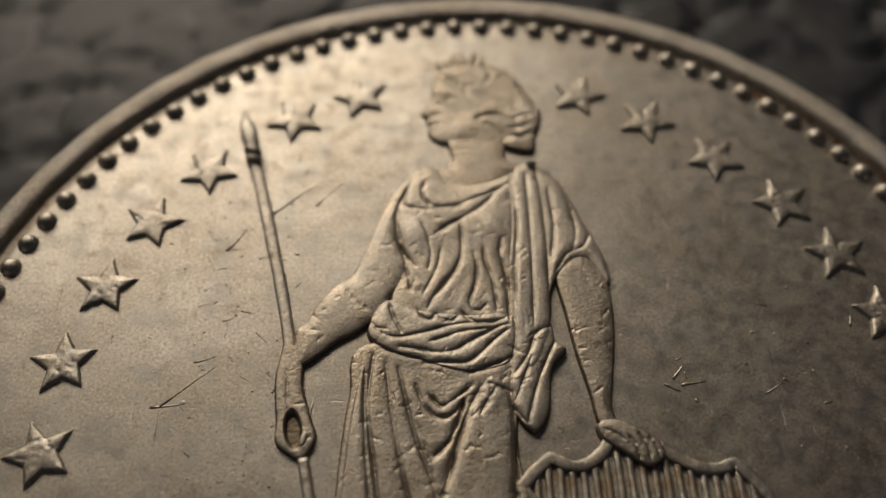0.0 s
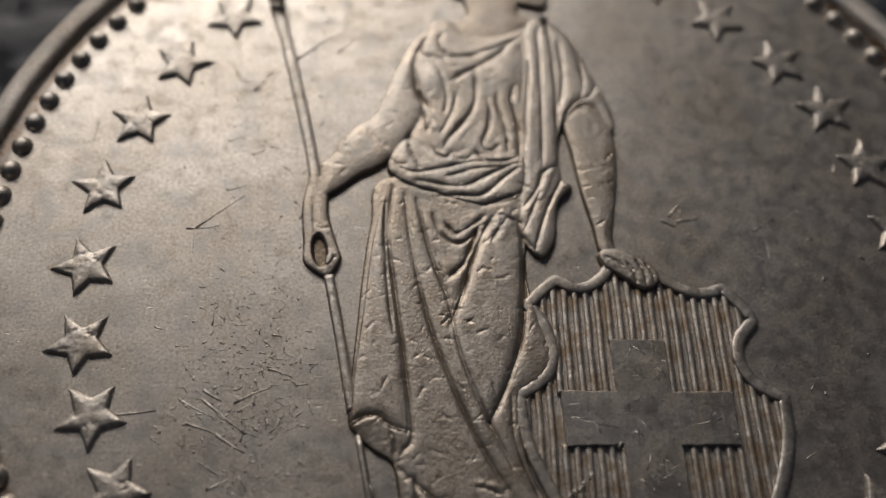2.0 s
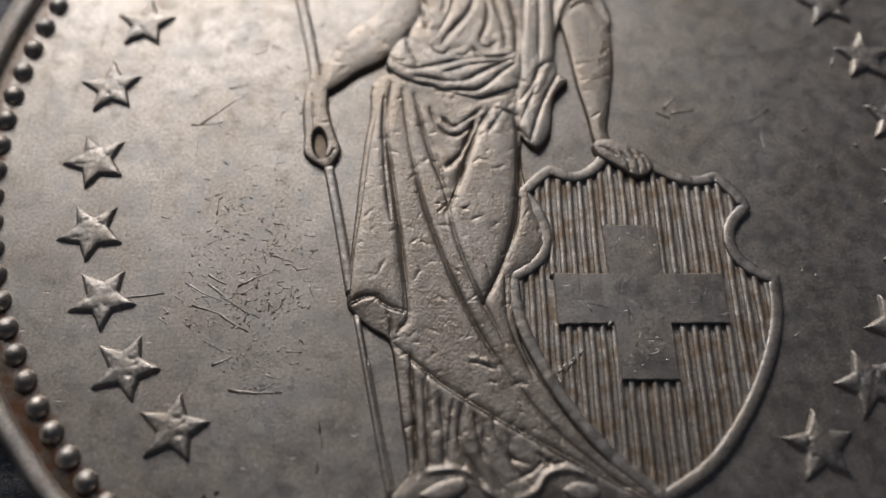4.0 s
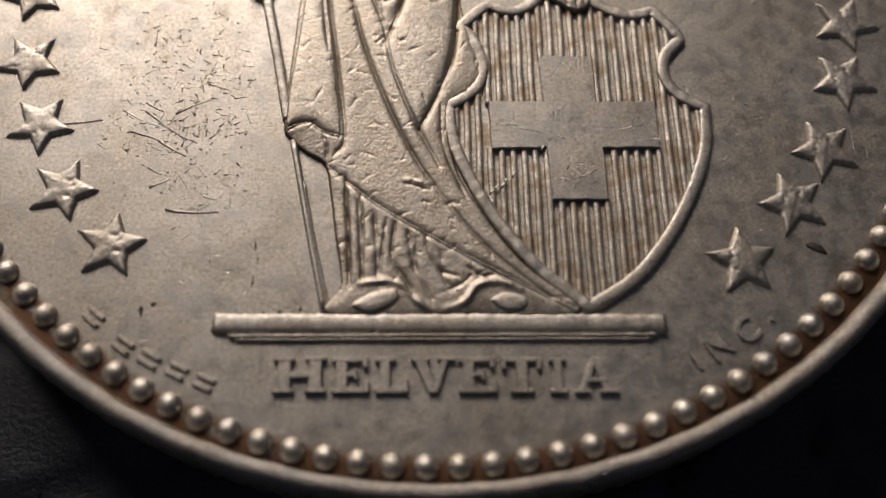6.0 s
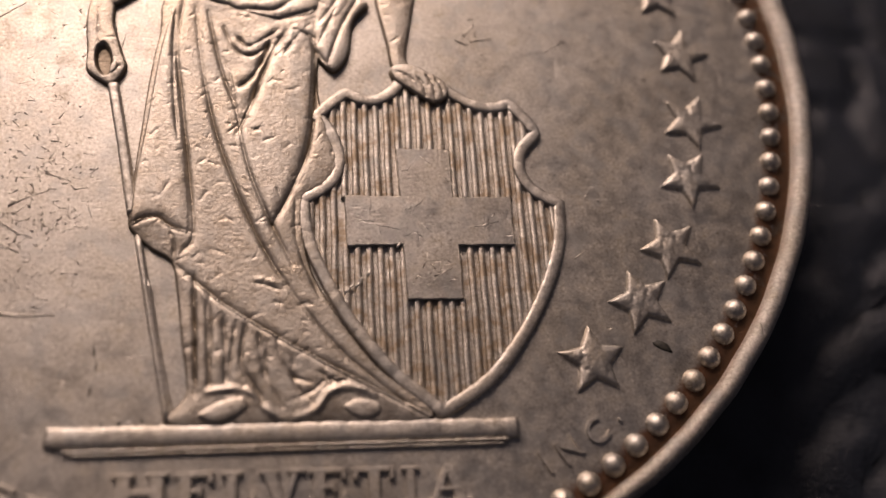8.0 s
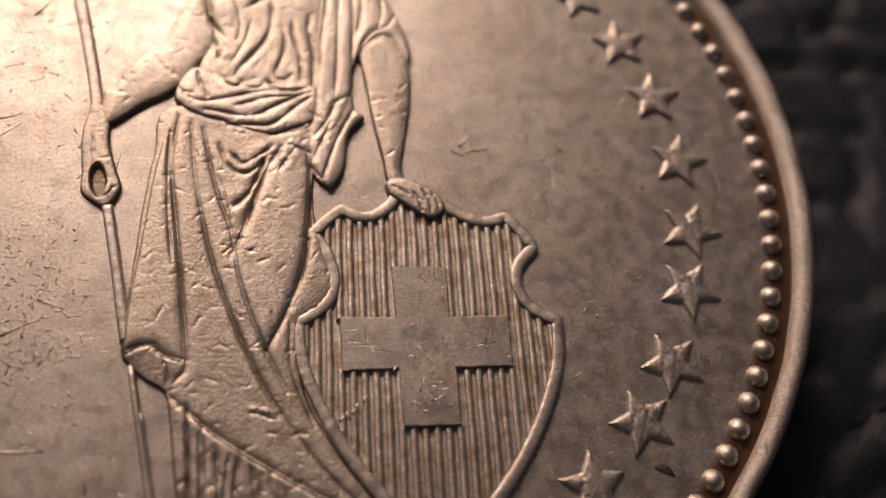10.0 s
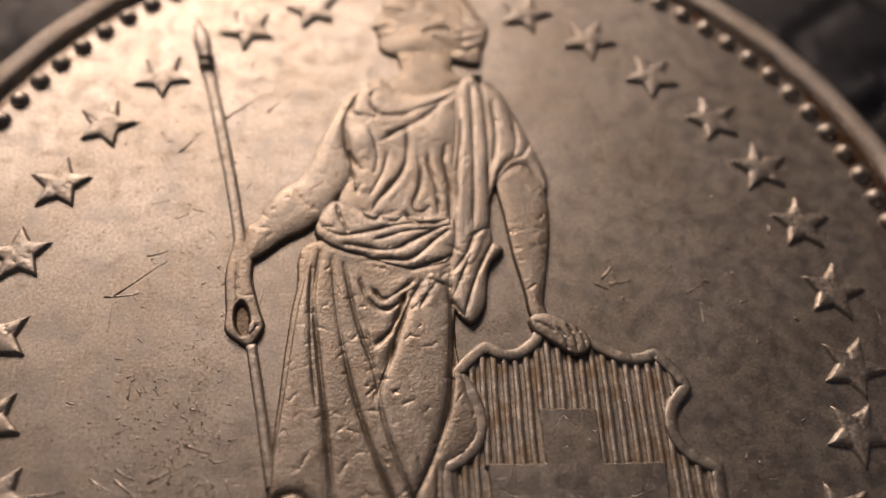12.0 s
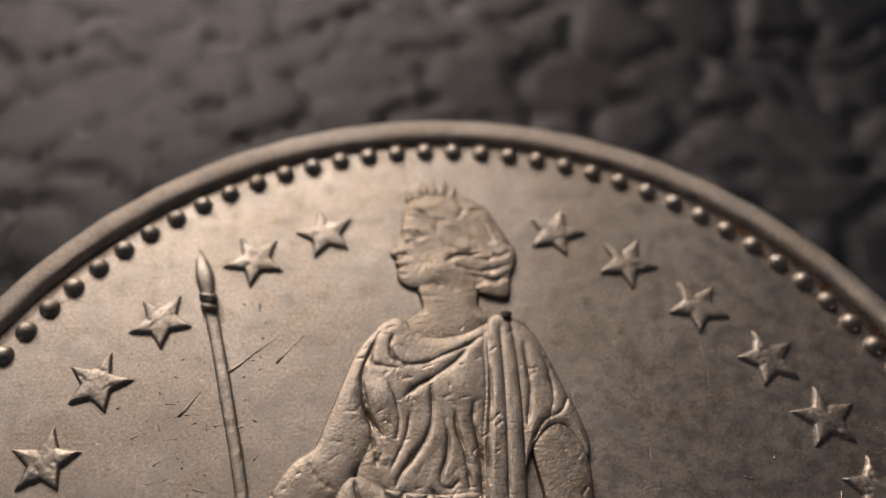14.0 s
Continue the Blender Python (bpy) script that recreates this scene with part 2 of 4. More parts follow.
# ---- the leather that the coin lies on ----
def leather_sheet():
    axis = np.concatenate([np.linspace(-420, -46, 26)[:-1], np.arange(-46, 46.01, 0.36), np.linspace(46, 420, 26)[1:]])
    X, Y = np.meshgrid(axis, axis + 6)
    rng = np.random.default_rng(7)
    cell = 3.0
    # crinkled pebble grain: distance to the nearest and second nearest of jittered seeds
    warp_x = X + 0.7 * np.sin(Y * 0.55 + 1.3 * np.sin(X * 0.31)) + 0.35 * np.sin(Y * 1.7 + X * 0.9)
    warp_y = Y * 1.25 + 0.7 * np.sin(X * 0.6 + 1.1 * np.sin(Y * 0.27)) + 0.35 * np.sin(X * 1.5 - Y * 0.8)
    n = 64
    jit = rng.random((n, n, 2))
    high = rng.random((n, n))
    gx, gy = np.floor(warp_x / cell).astype(int), np.floor(warp_y / cell).astype(int)
    f1 = np.full(X.shape, 9e9)
    f2 = np.full(X.shape, 9e9)
    lift = np.zeros(X.shape)
    for i in (-1, 0, 1):
        for j in (-1, 0, 1):
            a, b = (gx + i) % n, (gy + j) % n
            sx, sy = (gx + i + jit[a, b, 0]) * cell, (gy + j + jit[a, b, 1]) * cell
            dd = np.hypot(warp_x - sx, warp_y - sy)
            near = dd < f1
            f2 = np.where(near, f1, np.minimum(f2, dd))
            lift = np.where(near, high[a, b], lift)
            f1 = np.where(near, dd, f1)
    gap = np.clip((f2 - f1) / 0.6, 0, 1)
    z = 0.38 * np.sqrt(gap * (2 - gap)) + 0.16 * lift * gap
    z += 0.35 * np.sin(X * 0.21 + 0.8 * np.sin(Y * 0.17)) * np.sin(Y * 0.26 + 1.0)
    z -= z[np.hypot(X, Y) < 14].max()
    far = np.clip((np.maximum(abs(X), abs(Y - 6)) - 40) / 6, 0, 1)
    z = z * (1 - far) - 0.5 * far - 2.25
    k = len(axis)
    v = np.stack([X, Y, z], -1).reshape(-1, 3)
    i = np.arange(k * k).reshape(k, k)
    f = np.stack([i[:-1, :-1], i[:-1, 1:], i[1:, 1:], i[1:, :-1]], -1).reshape(-1, 4)
    ob = new("leather_ground", mesh_of("leather_ground", v, f, LEATHER))
    return tagged(ob, "black wrinkled leather spread out under the coin", "leather", kind="structure")


leather_sheet()

# ---- the coin ----
coin = new("coin")
coin.matrix_world = pose(0, 0, -2.25 * MM)
tagged(coin, "worn toned silver coin lying on black leather", "coin")
BASE = 2.25     # the field of the coin lies this far above its underside
R_BEADS, N_BEADS = 12.54, 105


def on_coin(name, me, label="", at=(0, 0, 0), turn=0.0, parent=None):
    z = at[2] + (BASE if parent is None else 0)
    return part(name, me, parent or coin, label, (at[0], at[1], z), turn)


# field
prof = [(0.0001, 0)] + [(r, 0.0) for r in np.linspace(0.5, 12.6, 26)] + [(13.15, 0.0)]
on_coin("field", mesh_of("field", *lathe(prof, 240), SILVER_FACE), "flat grey field with scratches and brown toning", (*OFF, 0))
# rim and reeded edge
prof = [(12.86, -0.02), (12.89, 0.10), (12.94, 0.20), (13.02, 0.25), (13.12, 0.27), (13.26, 0.262), (13.38, 0.21), (13.46, 0.10), (13.51, -0.06),
        (13.55, -0.25), (13.55, -1.95), (13.48, -2.1), (13.3, -2.22), (13.0, -2.25), (0.001, -2.25)]
ring_v, ring_f = lathe(prof, 960, ((9, 10), 160, 0.07))
ring_v = [(1.018 * x + OFF[0] + 0.008 * math.sin(40 * math.atan2(y, x)), y + OFF[1] + 0.21 * min(1, max(0, (math.hypot(x, y) - 12.86) / 0.5)) + 0.008 * math.sin(61 * math.atan2(y, x)), z + 0.006 * math.sin(47 * math.atan2(y, x))) for x, y, z in ring_v]
on_coin("rim", mesh_of("rim", ring_v, ring_f, SILVER_RIM), "raised rim with a reeded edge")


# ---- struck figure: a relief of rounded forms and drapery folds ----
class Relief:
    def __init__(self, x0, x1, y0, y1, step):
        self.xs, self.ys = np.arange(x0, x1, step), np.arange(y0, y1, step)
        self.X, self.Y = np.meshgrid(self.xs, self.ys)
        self.h = np.full(self.X.shape, -1.0)

    def window(self, p, pad):
        i0, i1 = np.searchsorted(self.xs, (p[:, 0].min() - pad, p[:, 0].max() + pad))
        j0, j1 = np.searchsorted(self.ys, (p[:, 1].min() - pad, p[:, 1].max() + pad))
        return slice(j0, j1), slice(i0, i1)

    @staticmethod
    def near(X, Y, p, closed):
        """Distance to a curve, place along it from 0 to 1, and the side (left is plus)."""
        q = np.vstack([p, p[:1]]) if closed else p
        best = np.full(X.shape, 9e9)
        along = np.zeros(X.shape)
        side = np.zeros(X.shape)
        for i in range(len(q) - 1):
            (ax, ay), (bx, by) = q[i], q[i + 1]
            dx, dy = bx - ax, by - ay
            l2 = dx * dx + dy * dy + 1e-12
            u = np.clip(((X - ax) * dx + (Y - ay) * dy) / l2, 0, 1)
            ex, ey = X - ax - u * dx, Y - ay - u * dy
            d2 = ex * ex + ey * ey
            hit = d2 < best
            best = np.where(hit, d2, best)
            along = np.where(hit, (i + u) / (len(q) - 1), along)
            side = np.where(hit, dx * ey - dy * ex, side)
        return np.sqrt(best), along, np.sign(side)

    def form(self, points, height, round_w, foot=0.10, smooth=True):
        """A closed form with a steep foot and a rounded shoulder."""
        p = spline(points, True, 6) if smooth else np.array(points, float)
        w = self.window(p, 0.1)
        X, Y = self.X[w], self.Y[w]
        d, _, _ = self.near(X, Y, p, True)
        inside = np.zeros(X.shape, bool)
        q = np.vstack([p, p[:1]])
        for (ax, ay), (bx, by) in zip(q[:-1], q[1:]):
            if ay != by:
                inside ^= ((ay > Y) != (by > Y)) & (X < (bx - ax) * (Y - ay) / (by - ay) + ax)
        s = np.clip(d / round_w, 0, 1)
        height = foot + 0.62 * (height - foot)
        top = foot * np.clip(d / 0.045, 0, 1) + (height - foot) * np.sqrt(s * (2 - s))
        self.h[w] = np.where(inside, np.maximum(self.h[w], top), self.h[w])

    def fold(self, points, width, depth, ends=(0.5, 0.5), ridge=0.6):
        """A groove with a swelling on both sides; a minus depth makes a ridge."""
        p = spline(points, False, 6)
        w = self.window(p, width * 7)
        d, u, _ = self.near(self.X[w], self.Y[w], p, False)
        fade = np.minimum(1, np.minimum(ends[0] + u * 4, ends[1] + (1 - u) * 4))
        s = 7.3 * p[0, 0] + 4.1 * p[-1, 1]      # every fold is worn in its own way
        fade = fade * (0.80 + 0.25 * np.sin(9 * u + s) + 0.15 * np.sin(23 * u + 2 * s))
        if depth > 0:
            g = np.exp(-(d / (0.62 * width)) ** 1.15) - 0.22 * ridge * np.exp(-((d - 2.6 * width) / (2.2 * width)) ** 2)
        else:
            g = np.exp(-(d / width) ** 2)
        self.h[w] = np.where(self.h[w] > 0, np.maximum(0.02, self.h[w] - 0.8 * depth * fade * g), self.h[w])

    def step(self, points, reach, depth):
        """A layer's edge: the left side is lifted, the right side is sunk, both fading away."""
        p = spline(points, False, 6)
        w = self.window(p, reach * 3)
        d, u, side = self.near(self.X[w], self.Y[w], p, False)
        fade = np.minimum(1, np.minimum(0.3 + u * 5, 0.3 + (1 - u) * 5))
        g = np.where(side > 0, np.exp(-d / reach) * (1 - np.exp(-d / 0.03) * 0.3), -np.exp(-d / (reach * 0.6)))
        self.h[w] = np.where(self.h[w] > 0, np.maximum(0.02, self.h[w] + depth * fade * g), self.h[w])

    def swell(self, x, y, rx, ry, height, turn=0.0):
        a = radians(turn)
        u = (self.X - x) * math.cos(a) + (self.Y - y) * math.sin(a)
        v = -(self.X - x) * math.sin(a) + (self.Y - y) * math.cos(a)
        g = np.exp(-((u / rx) ** 2 + (v / ry) ** 2))
        self.h = np.where(self.h > 0, np.maximum(0.02, self.h + height * g), self.h)

    def mesh(self, name, material):
        keep = self.h > 0
        quads = keep[:-1, :-1] | keep[:-1, 1:] | keep[1:, 1:] | keep[1:, :-1]
        i = np.arange(keep.size).reshape(keep.shape)
        f = np.stack([i[:-1, :-1], i[:-1, 1:], i[1:, 1:], i[1:, :-1]], -1)[quads]
        used = np.unique(f)
        order = np.full(keep.size, -1)
        order[used] = np.arange(len(used))
        z = np.where(keep, self.h, -0.03).ravel()[used]
        v = np.stack([self.X.ravel()[used], self.Y.ravel()[used], z], 1)
        return mesh_of(name, v, order[f], material)


def figure():
    R = Relief(-5.2, 4.2, -9.25, 11.95, 0.019)
    # skirt and cloak
    R.form([(-2.75, 1.9), (-3.15, 0.5), (-3.32, -0.9), (-3.42, -2.3), (-3.50, -3.4), (-3.54, -4.5), (-3.35, -4.85), (-2.98, -5.2), (-2.55, -5.5),
            (-2.40, -6.2), (-2.25, -7.3), (-2.10, -8.4), (-2.35, -9.1), (0.5, -9.15), (3.1, -9.12), (1.93, -7.95), (0.97, -6.58), (0.46, -5.5),
            (0.34, -4.0), (0.85, -3.6), (1.15, -3.0), (0.95, -2.2), (0.7, -1.0), (0.75, 0.6), (0.65, 1.6)], 0.27, 0.5)
    R.form([(0.05, 0.9), (-0.57, -0.6), (-1.15, -1.75), (-1.24, -2.6), (-0.94, -3.7), (-0.38, -4.5), (0.05, -3.8), (0.40, -2.6), (0.55, -1.2), (0.55, 0.5)], 0.36, 0.75, 0.18)
    R.form([(-3.48, -4.55), (-3.2, -4.45), (-2.93, -4.43), (-2.59, -4.66), (-2.18, -4.80), (-2.30, -3.2), (-2.55, -1.3), (-2.7, 0.2), (-2.8, 1.4), (-3.1, 0.0), (-3.3, -2.0), (-3.45, -3.4)], 0.33, 0.35, 0.18)
    # torso, neck, head
    R.form([(-1.69, 6.94), (-1.07, 7.20), (-0.5, 6.7), (0.5, 6.7), (1.52, 7.17), (2.24, 6.74), (2.0, 5.15), (1.80, 3.17), (1.6, 2.2), (0.73, 2.2),
             (-0.31, 2.3), (-1.41, 2.4), (-2.2, 2.9), (-1.87, 4.24), (-2.22, 5.26), (-2.07, 6.13)], 0.34, 0.6)
    R.form([(-0.55, 8.2), (-0.53, 7.50), (-0.85, 7.2), (-1.2, 6.9), (-0.6, 6.2), (0.3, 6.25), (1.10, 6.95), (1.5, 7.2), (0.99, 7.45), (0.86, 8.2)], 0.25, 0.6, 0.08)
    R.form([(-0.94, 10.60), (-1.02, 10.04), (-1.10, 9.71), (-1.34, 9.19), (-1.17, 8.99), (-1.21, 8.84), (-1.13, 8.72), (-1.17, 8.6), (-1.10, 8.28), (-0.81, 8.07), (-0.45, 8.05),
            (0.15, 7.95), (0.86, 8.0), (1.5, 8.2), (1.95, 8.8), (1.95, 9.45), (1.69, 10.04), (1.31, 10.74), (0.71, 11.10), (-0.09, 11.25), (-0.70, 11.10)], 0.26, 0.7, 0.08)
    # knot of hair at the nape
    R.form([(1.25, 9.4), (1.7, 9.55), (2.05, 9.3), (2.06, 8.89), (1.87, 8.37), (1.75, 7.75), (1.17, 7.80), (0.88, 8.05), (1.3, 8.5)], 0.30, 0.3, 0.12)
    # sleeve and the arm on the shield
    R.form([(1.94, 3.7), (2.35, 4.2), (2.78, 4.3), (3.25, 3.45), (3.25, 2.20), (3.09, 1.16), (2.92, 0.17), (2.98, -0.3), (2.55, -0.3), (2.42, 0.46), (2.22, 1.48), (2.08, 2.54)], 0.31, 0.42)
    R.form([(1.59, 7.09), (2.24, 6.74), (2.56, 6.10), (2.90, 5.13), (3.18, 4.44), (3.34, 3.77), (3.22, 3.37), (2.78, 4.10), (2.35, 4.04), (1.94, 3.53), (1.70, 3.02), (1.75, 4.81)], 0.38, 0.45, 0.16)
    R.form([(2.50, -0.28), (2.98, -0.18), (3.45, -0.40), (3.88, -0.72), (3.92, -1.12), (3.6, -1.32), (3.33, -1.24), (2.93, -0.95), (2.55, -0.65)], 0.38, 0.25, 0.2)
    # the other arm, its hand closed round the staff
    R.form([(-1.53, 7.02), (-2.22, 6.22), (-2.66, 5.10), (-2.95, 4.35), (-3.19, 3.76), (-3.64, 3.45), (-4.04, 2.89), (-4.25, 2.48), (-4.5, 2.2), (-4.35, 1.3),
            (-3.47, 1.91), (-2.72, 2.40), (-2.03, 3.36), (-1.78, 4.07), (-2.01, 4.91), (-1.75, 5.95)], 0.38, 0.5)
    R.form([(-4.67, 2.12), (-4.82, 1.53), (-4.89, 0.96), (-4.80, 0.0), (-4.76, -0.55), (-4.40, -0.87), (-4.12, -0.96), (-3.84, -0.47), (-3.98, 0.03), (-4.2, 0.80), (-4.25, 1.5)], 0.28, 0.22)
    # sash round the hips, hanging scarf and its tails
    R.form([(-2.28, 3.05), (-1.41, 2.71), (-0.31, 2.57), (0.80, 2.50), (0.70, 1.38), (0.16, 1.10), (-0.51, 1.05), (-1.58, 1.40), (-2.38, 1.72), (-2.76, 2.21)], 0.40, 0.35, 0.2)
    R.form([(0.85, 2.6), (1.64, 2.45), (1.78, 1.86), (2.02, 1.60), (1.62, 1.06), (1.45, 0.01), (1.03, -0.46), (0.60, 0.17), (0.63, 1.09)], 0.36, 0.3, 0.15)
    R.form([(1.12, 7.0), (1.05, 5.2), (0.84, 3.5), (0.80, 2.4), (0.78, 1.4), (1.2, 1.1), (1.66, 2.1), (1.78, 3.5), (1.83, 5.2), (1.72, 7.0)], 0.40, 0.22, 0.2)
    # grooves of the hanging scarf
    R.fold([(1.44, 6.8), (1.43, 5.2), (1.36, 3.5), (1.28, 2.2)], 0.07, 0.10)
    R.fold([(1.68, 2.2), (1.3, 2.0), (1.1, 1.5), (0.75, 1.0)], 0.07, 0.13)
    R.fold([(1.75, 1.8), (1.45, 1.2), (1.2, 0.6), (0.95, -0.2)], 0.06, 0.12)
    R.fold([(1.15, 1.4), (0.95, 0.9), (0.7, 0.3)], 0.05, 0.10)
    R.step([(1.02, 7.0), (0.98, 5.2), (0.76, 3.5), (0.72, 2.3)], 0.1, 0.05)
    # neckline and the band across the breast
    R.fold([(-1.28, 6.65), (-1.36, 6.34), (-1.25, 6.01), (-0.99, 5.83)], 0.07, 0.13)
    R.fold([(-1.81, 6.38), (-1.81, 5.93), (-1.51, 5.80), (-1.18, 5.74)], 0.06, 0.10)
    R.fold([(-1.00, 5.83), (-0.46, 5.87), (-0.01, 6.08), (0.53, 6.31), (0.95, 6.59)], 0.06, 0.12)
    R.fold([(-1.02, 4.98), (-0.70, 5.25), (-0.33, 5.46), (0.21, 5.85), (0.53, 6.20)], 0.08, 0.15)
    # bodice folds gathered over the belt
    R.fold([(-1.98, 5.05), (-1.88, 4.48), (-1.58, 4.00)], 0.07, 0.13)
    R.fold([(-1.45, 5.44), (-1.24, 4.95), (-1.17, 4.35), (-1.23, 3.93)], 0.06, 0.08)
    R.fold([(-0.38, 5.25), (-0.36, 4.76), (-0.42, 4.25), (-0.59, 3.83), (-0.88, 3.43), (-1.16, 3.03), (-1.26, 2.79)], 0.07, 0.16)
    R.fold([(-1.81, 3.94), (-1.74, 3.61), (-1.69, 3.31)], 0.06, 0.11)
    R.fold([(-0.91, 4.51), (-1.00, 4.01), (-1.17, 3.60), (-1.38, 3.19)], 0.06, 0.07)
    R.fold([(-0.08, 4.38), (-0.02, 3.91), (-0.08, 3.41), (-0.23, 3.01), (-0.19, 2.75), (0.00, 2.69), (0.14, 2.83)], 0.06, 0.14)
    R.fold([(0.17, 4.50), (0.21, 4.07), (0.34, 3.57), (0.39, 3.16), (0.43, 2.73)], 0.06, 0.14)
    R.fold([(0.64, 4.75), (0.60, 4.32), (0.67, 3.90), (0.74, 3.24), (0.73, 2.47)], 0.08, 0.15)
    R.fold([(1.10, 5.62), (1.06, 4.74), (0.96, 3.89), (0.87, 2.75)], 0.05, 0.10)
    R.fold([(-1.53, 2.73), (-1.39, 2.52), (-1.21, 2.46), (-1.08, 2.61), (-0.94, 2.47), (-0.73, 2.40), (-0.55, 2.52)], 0.06, 0.14)
    R.fold([(-0.45, 2.66), (-0.33, 2.49), (-0.12, 2.36), (0.17, 2.32), (0.57, 2.42)], 0.06, 0.13)
    # belt
    R.fold([(-2.21, 2.97), (-2.16, 2.65), (-2.02, 2.33), (-1.92, 2.11)], 0.06, 0.12)
    R.fold([(-2.61, 2.37), (-2.41, 2.11), (-2.01, 1.99), (-1.39, 2.10), (-0.90, 2.23), (-0.28, 2.33), (0.31, 2.36)], 0.06, 0.11)
    R.fold([(-1.97, 1.73), (-1.53, 1.66), (-1.12, 1.56), (-0.68, 1.61), (-0.15, 1.91), (0.32, 2.16), (0.63, 2.26)], 0.07, 0.15)
    R.fold([(-1.26, 1.84), (-0.84, 1.97), (-0.42, 2.10), (0.17, 2.16)], 0.05, 0.10)
    R.fold([(-1.40, 1.30), (-0.85, 1.30), (-0.42, 1.29), (-0.03, 1.52), (0.26, 1.82), (0.62, 2.11)], 0.07, 0.15)
    R.fold([(-0.34, 1.01), (0.10, 1.16), (0.49, 1.30), (0.70, 1.43)], 0.06, 0.13)
    R.fold([(-2.35, 1.72), (-1.94, 1.53), (-1.40, 1.40)], 0.05, 0.08)
    # breast and bodice folds
    R.swell(-1.55, 5.0, 0.42, 0.55, 0.10)
    R.swell(0.42, 5.25, 0.42, 0.5, 0.10)
    # skirt
    R.fold([(-2.60, 1.55), (-2.70, 0.2), (-2.52, -1.3), (-2.28, -3.15), (-2.10, -4.8), (-2.34, -5.3)], 0.08, 0.16)
    R.fold([(-2.30, 1.30), (-2.09, -0.4), (-1.64, -2.4), (-0.95, -4.3), (-0.20, -5.8), (1.05, -7.5), (2.5, -8.8)], 0.08, 0.16)
    R.fold([(-2.00, 1.2), (-1.65, -0.4), (-1.25, -1.6), (-1.0, -2.9), (-0.55, -4.2), (0.1, -5.6)], 0.07, 0.14)
    R.fold([(-0.46, 0.46), (-0.63, -0.10), (-0.85, -0.62), (-1.17, -0.95)], 0.09, 0.20)
    R.fold([(-0.09, 0.68), (-0.42, 0.05), (-0.71, -0.76), (-0.92, -1.48), (-1.18, -2.21)], 0.09, 0.20)
    R.fold([(-1.59, 0.75), (-1.43, 0.29), (-1.13, -0.03), (-0.77, 0.01), (-0.40, 0.43)], 0.07, 0.15)
    R.fold([(-1.29, 0.51), (-1.01, 0.22), (-0.68, 0.40), (-0.31, 0.69)], 0.07, 0.14)
    R.fold([(0.24, 0.60), (0.02, 0.27), (-0.12, -0.00)], 0.06, 0.12)
    R.fold([(0.08, 0.76), (0.36, 0.65), (0.63, 0.52)], 0.06, 0.12)
    R.fold([(-2.80, 1.08), (-2.77, -0.14), (-2.69, -1.30), (-2.54, -2.48)], 0.07, 0.11)
    R.fold([(-1.59, -0.16), (-1.39, -0.75), (-1.29, -1.33)], 0.06, 0.07)
    R.fold([(0.62, 0.18), (0.81, -0.12), (1.00, -0.50), (1.00, -1.11)], 0.06, 0.13)
    R.fold([(0.62, 0.5), (0.63, -1.2), (0.45, -2.65), (0.05, -3.75), (-0.36, -4.6)], 0.09, 0.18)
    R.fold([(0.85, -0.6), (0.86, -1.7)], 0.05, 0.08)
    R.fold([(-1.11, -6.90), (-1.18, -7.47), (-1.25, -8.22)], 0.06, 0.11)
    R.fold([(-0.63, -7.14), (-0.58, -7.60), (-0.49, -8.13)], 0.07, 0.09)
    R.fold([(-2.05, -5.81), (-1.97, -6.93), (-1.94, -8.12)], 0.06, 0.13)
    R.fold([(-1.69, -6.24), (-1.63, -7.20), (-1.63, -8.25)], 0.05, 0.11)
    R.fold([(-0.24, -7.27), (-0.14, -7.74), (0.09, -8.13), (0.46, -8.28)], 0.07, 0.10)
    R.fold([(0.68, -8.07), (0.98, -8.27), (1.29, -8.25)], 0.05, 0.09)
    R.fold([(0.15, -3.9), (0.2, -5.1), (0.7, -6.4)], 0.06, 0.08)
    # turned-up hem and the drapery under it
    R.step([(-2.22, -4.78), (-2.59, -4.66), (-2.93, -4.43), (-3.26, -4.48), (-3.5, -4.6)], 0.12, 0.10)
    R.fold([(-3.4, -4.62), (-3.2, -4.50), (-2.93, -4.46), (-2.62, -4.69), (-2.22, -4.82)], 0.05, 0.12, ridge=0.3)
    R.fold([(-2.6, -4.75), (-2.5, -5.1), (-2.52, -5.5)], 0.05, 0.10)
    R.step([(3.0, -9.05), (1.28, -8.12), (-0.23, -7.24), (-1.39, -6.48), (-2.48, -5.55)], 0.14, 0.09)
    R.fold([(-2.44, -5.62), (-1.39, -6.54), (-0.23, -7.30), (1.28, -8.18), (2.9, -9.08)], 0.06, 0.13, ridge=0.3)
    R.fold([(-2.05, -6.2), (-1.95, -7.3), (-1.90, -8.5)], 0.06, 0.12)
    R.fold([(-1.75, -6.45), (-1.68, -7.5), (-1.62, -8.4)], 0.07, 0.12)
    R.fold([(-1.38, -6.8), (-1.32, -7.6), (-1.3, -8.3)], 0.08, 0.10)
    R.fold([(-0.92, -7.0), (-0.98, -7.8), (-0.72, -8.3), (-0.4, -8.9)], 0.08, 0.14)
    R.fold([(-0.45, -7.4), (-0.45, -8.1), (-0.1, -8.8)], 0.08, 0.09)
    R.fold([(0.1, -7.7), (0.15, -8.3), (0.5, -8.7)], 0.08, 0.08)
    R.form([(-1.86, -8.92), (-1.55, -8.68), (-1.15, -8.55), (-0.88, -8.55), (-0.80, -8.78), (-1.1, -9.0), (-1.5, -9.1)], 0.36, 0.2, 0.2)
